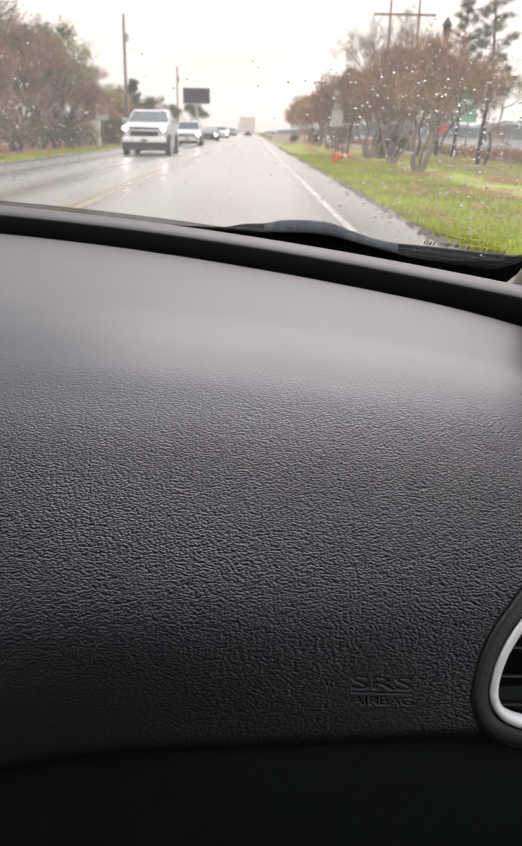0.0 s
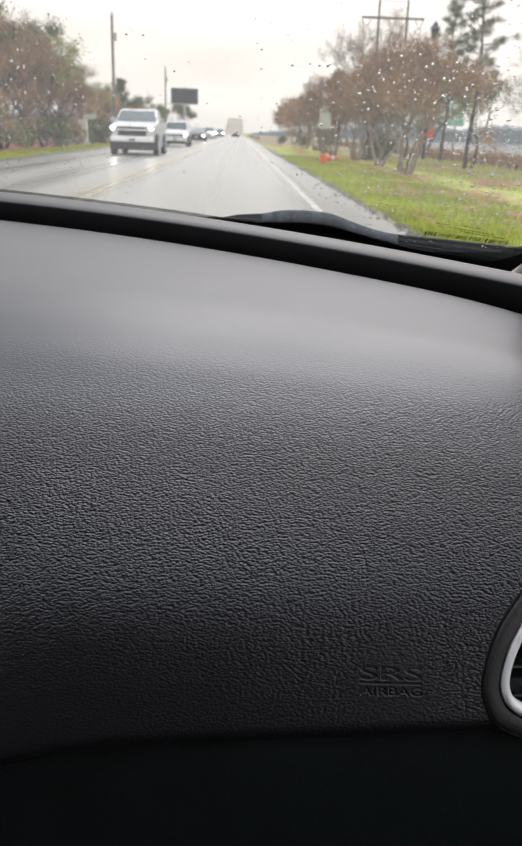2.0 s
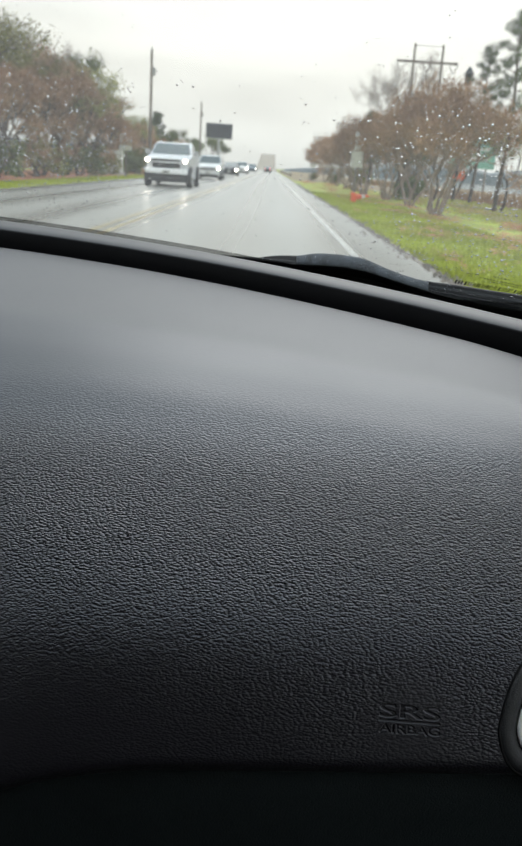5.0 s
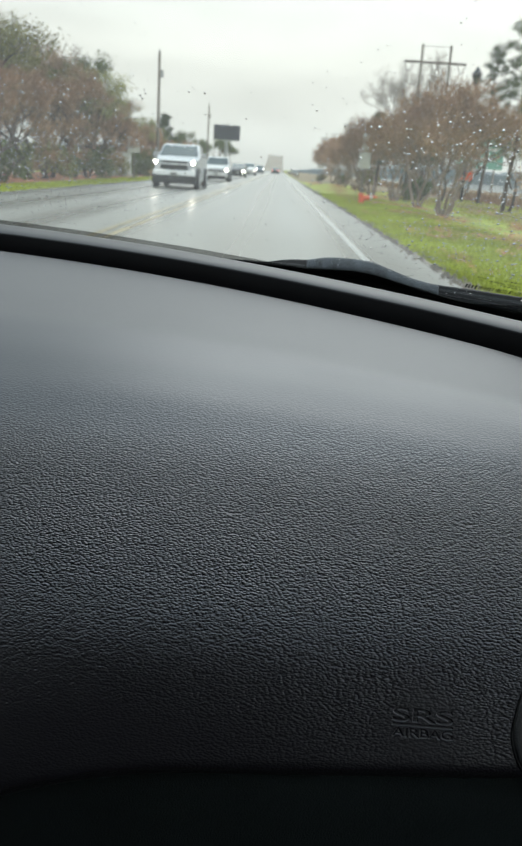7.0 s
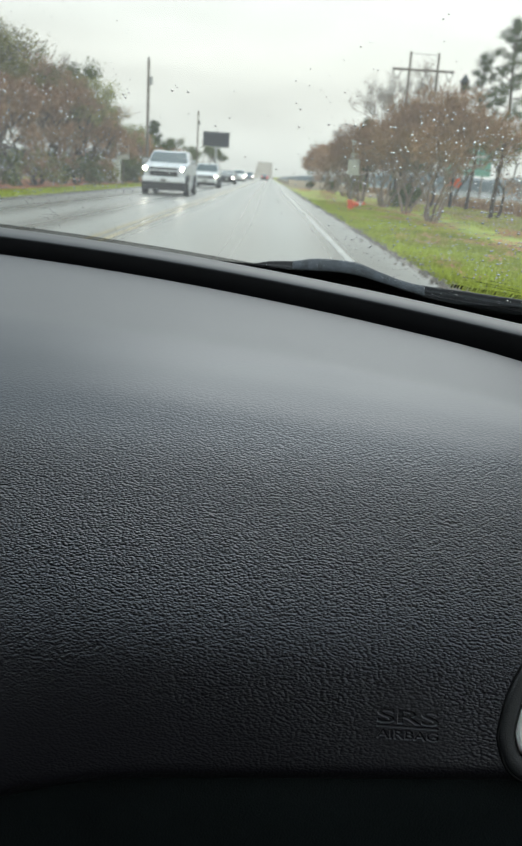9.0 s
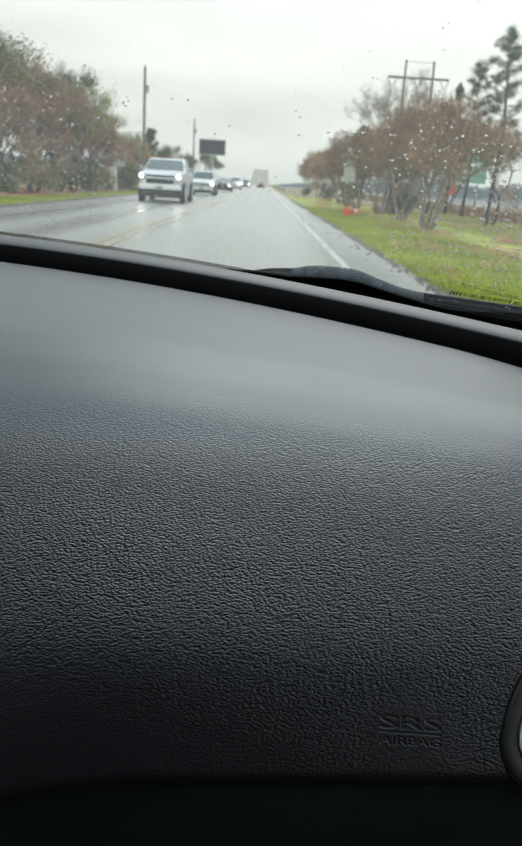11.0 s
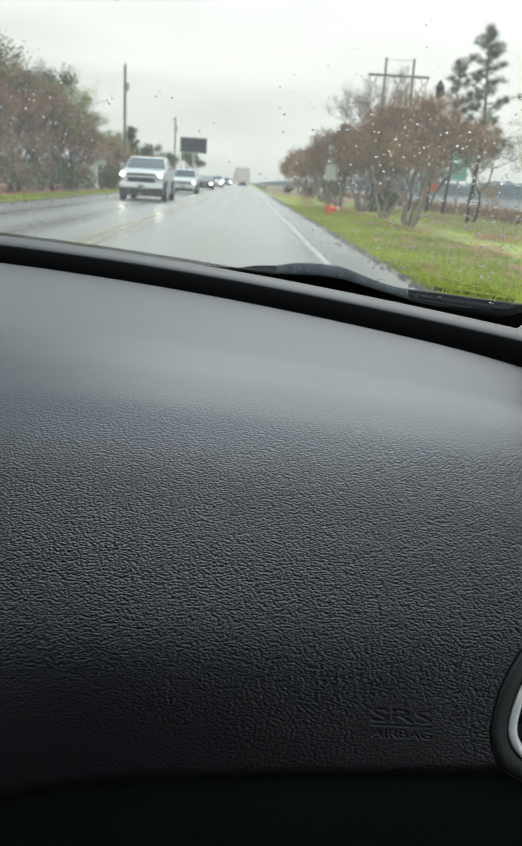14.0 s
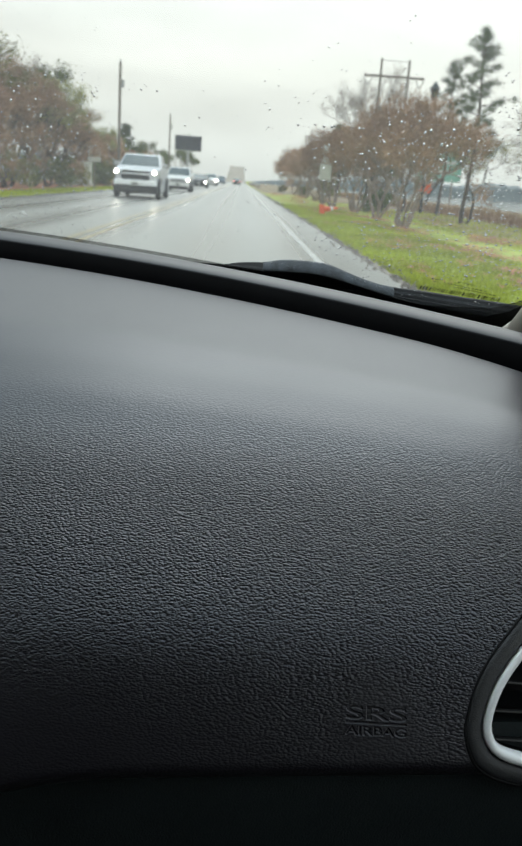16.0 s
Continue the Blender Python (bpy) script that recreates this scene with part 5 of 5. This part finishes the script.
def vehicle(name, label, paint, spec, at):
    """Front towards -y. spec: length, width, height, hood height, belt height, windscreen foot and top, roof end, tail foot, wheel radius, bed."""
    L, Wd, H, hood, belt, foot, top, roof_end, tail, rw, bed = spec
    ob = thing(name, label, "car" if not bed else "pickup truck", at, group="oncoming vehicles")
    w = Wd / 2
    clear = rw * 0.62
    rear_h = belt + (0.10 if bed else 0.04)
    outline = [(0.06, clear), (0.0, clear + 0.16), (0.0, hood - 0.28), (0.10, hood - 0.08), (0.30, hood), (foot, belt), (L - 0.10, rear_h), (L, rear_h - 0.15), (L, clear + 0.1), (L - 0.1, clear)]

    def shape(x, y, z):
        nose = 0.86 + 0.14 * min(1.0, y / 0.5)
        tailw = 0.92 + 0.08 * min(1.0, (L - y) / 0.4)
        return Vector((x * nose * tailw * (1.0 if z < hood - 0.2 else 0.96), y + (0.10 * (abs(x) / w) if y < 0.2 else 0), z))

    # halves of the body meet in the middle, so that the nose is bowed
    part("body", prism(outline, -w, w, 0.075, shape), paint, ob, "", False)

    def cab(x, y, z):
        k = (z - belt) / (H - belt)
        return Vector((x * (0.95 - 0.17 * k), y, z))

    part("cabin", prism([(foot, belt - 0.05), (top, H - 0.03), ((top + roof_end) / 2, H), (roof_end, H - 0.02), (tail, belt - 0.05)], -w, w, 0.085, cab), paint, ob)

    def pane(y0, z0, y1, z1, lift, inset):
        pts = []
        for y, z in ((y0, z0), (y1, z1)):
            k = (z - belt) / (H - belt)
            hw = w * (0.95 - 0.17 * k) - inset
            pts.append((hw, y, z))
        n = Vector((0, -(z1 - z0), (y1 - y0))).normalized() * lift
        if y1 < y0:
            n = Vector((0, (z1 - z0), -(y1 - y0))).normalized() * lift
        (a, ya, za), (b, yb, zb) = pts
        return [Vector((-a, ya, za)) + n, Vector((a, ya, za)) + n, Vector((b, yb, zb)) + n, Vector((-b, yb, zb)) + n]

    fy = lambda k: foot + (top - foot) * k
    fz = lambda k: belt - 0.05 + (H - 0.03 - belt + 0.05) * k
    mesh_object("windscreen", pane(fy(0.14), fz(0.14), fy(0.92), fz(0.92), 0.012, 0.07), [(0, 1, 2, 3)], M_CARGLASS, ob)
    ry = lambda k: tail + (roof_end - tail) * k
    mesh_object("rear_window", pane(ry(0.2), fz(0.2), ry(0.9), fz(0.9), 0.012, 0.08), [(0, 1, 2, 3)], M_CARGLASS, ob)
    mid = (top + roof_end) / 2 + 0.05
    for s in (-1, 1):
        for a0, a1, b0, b1 in ((fy(0.22) + 0.12, mid - 0.05, fy(0.9) + 0.08, mid - 0.05), (mid + 0.05, ry(0.22) - 0.12, mid + 0.05, ry(0.88) - 0.08)):
            pts = []
            for y, k in ((a0, 0.2), (a1, 0.2), (b1, 0.88), (b0, 0.88)):
                z = fz(k)
                kk = (z - belt) / (H - belt)
                pts.append((s * (w * (0.95 - 0.17 * kk) + 0.006), y, z))
            mesh_object("side_window", pts, [(0, 1, 2, 3)], M_CARGLASS, ob)
        lamp_z = hood - (0.14 if bed else 0.22)
        part("headlight", box((0.34, 0.16, 0.17), (s * (w * 0.80), 0.07, lamp_z), 0.04), M_RIM, ob)
        bm = bmesh.new()
        bmesh.ops.create_uvsphere(bm, u_segments=14, v_segments=8, radius=0.072, matrix=Matrix.Translation((s * (w * 0.80), -0.015, lamp_z)) @ Matrix.Diagonal((1, 0.5, 1, 1)))
        part("lit_bulb", bm, M_HEADLIGHT, ob, "headlight switched on", True)
        part("mirror", box((0.22, 0.14, 0.19 if bed else 0.14), (s * (w + 0.08), foot + 0.42, belt + 0.10), 0.03), paint if not bed else M_RIM, ob)
        part("fog_lamp", box((0.18, 0.06, 0.10), (s * w * 0.66, 0.025, clear + 0.14), 0.02), M_BLACKTRIM, ob)
        for y in (0.95 if not bed else 1.05, L - (0.95 if not bed else 1.25)):
            arch = rod((s * (w - 0.12), y, rw), (s * (w + 0.008), y, rw), rw * 1.16, rw * 1.16, 24)
            part("wheel_arch", arch, M_BLACKTRIM, ob)
            wheel(ob, s * (w - 0.10), y, rw, 0.23)
    gz = hood - 0.26
    tall = 0.36 if bed else 0.18
    part("grille", box((w * 1.18, 0.08, tall), (0, -0.005, gz), 0.02), M_BLACKTRIM, ob)
    part("grille_bar", box((w * 1.20, 0.06, 0.05), (0, -0.035, gz + (0.05 if bed else 0.0)), 0.012), M_CHROME if bed else paint, ob)
    if bed:
        part("grille_frame", box((w * 1.26, 0.05, 0.04), (0, -0.035, gz + 0.19), 0.012), M_CHROME, ob)
        part("hood_bulge", box((w * 1.0, 1.0, 0.06), (0, 0.95, hood + 0.035), 0.03, None, Matrix.Rotation(0.045, 4, "X")), paint, ob)
    part("bumper", box((Wd * 0.90, 0.18, 0.22), (0, -0.03, clear + (0.40 if bed else 0.26)), 0.05), M_CHROME if bed else paint, ob)
    # black trim that also carries the bumper's shade, tallest on the pickup
    part("valance", box((Wd * (0.94 if bed else 0.80), 0.20 if bed else 0.12, 0.34 if bed else 0.20), (0, 0.05, clear + (0.12 if bed else 0.04)), 0.04), M_BLACKTRIM, ob)
    part("lower_grille", box((w * 1.2, 0.08, 0.13), (0, -0.03, clear + 0.09), 0.02), M_BLACKTRIM, ob)
    plate = part("number_plate", box((0.32, 0.02, 0.16), (0, -0.128, clear + (0.36 if bed else 0.27)), 0.004), M_PLATE, ob, "small pale plate")
    part("plate_bar", box((0.22, 0.006, 0.06), (0, -0.141, clear + (0.36 if bed else 0.27))), M_BAR, plate)
    if bed:
        # flat black plate on top: the bed's shaded inside given as colour
        part("bed_cavity", box((Wd * 0.82, L - tail - 0.25, 0.04), (0, (L + tail) / 2, rear_h + 0.004)), M_BLACKTRIM, ob, "flat black plate for the dark inside of the cargo bed")
    return ob


P_SILVER = mat("pale_silver_paint", (0.62, 0.64, 0.66), 0.25, 0.05, 2.0, 10.0, spec=0.7)
P_WHITE = mat("white_paint", (0.78, 0.78, 0.76), 0.25, 0.05, 2.0, 10.0, spec=0.7)
P_BLUE = mat("grey_blue_paint", (0.16, 0.21, 0.26), 0.25, 0.05, 2.0, 10.0, spec=0.7)
P_DARK = mat("dark_grey_paint", (0.035, 0.038, 0.04), 0.22, 0.05, 2.0, 10.0, spec=0.7)

#                length width height hood  belt  foot  top  roof  tail wheel bed
PICKUP = (5.85, 2.03, 1.92, 1.24, 1.34, 1.55, 2.45, 3.75, 4.05, 0.42, True)
SUV = (4.70, 1.86, 1.72, 1.02, 1.08, 1.25, 2.05, 4.10, 4.62, 0.36, False)
SEDAN = (4.80, 1.84, 1.46, 0.88, 0.95, 1.35, 2.25, 3.45, 4.30, 0.33, False)
VAN = (5.00, 1.96, 1.76, 0.98, 1.08, 0.95, 1.95, 4.60, 4.92, 0.34, False)

vehicle("pickup_truck", "silver white crew cab pickup truck with headlights on", P_SILVER, PICKUP, pose(-4.55, 36.5, 0.004))
vehicle("crossover_car", "white crossover car with headlights on", P_WHITE, SUV, pose(-4.5, 60.0, 0.004))
vehicle("sedan_car", "dark grey sedan with headlights on", P_DARK, SEDAN, pose(-4.5, 90.0, 0.004))
vehicle("minivan", "white minivan with headlights on", P_WHITE, VAN, pose(-4.5, 125.0, 0.004))
vehicle("crossover_car", "grey blue crossover car with headlights on", P_BLUE, SUV, pose(-4.4, 190.0, 0.004))


def car_ahead(x, y):
    ob = vehicle("sedan_car", "dark sedan driving away far ahead", P_DARK, SEDAN, pose(x, y, 0.004, 0, 0, 180))
    for o in ob.children:
        if o.name.startswith("lit_bulb"):
            o.data.materials[0] = M_RIM
    for s in (-1, 1):
        part("tail_lamp", box((0.32, 0.05, 0.14), (s * 0.68, SEDAN[0] + 0.005, 0.80), 0.02), M_TAIL, ob, "lit red tail lamp")


car_ahead(-0.9, 205.0)
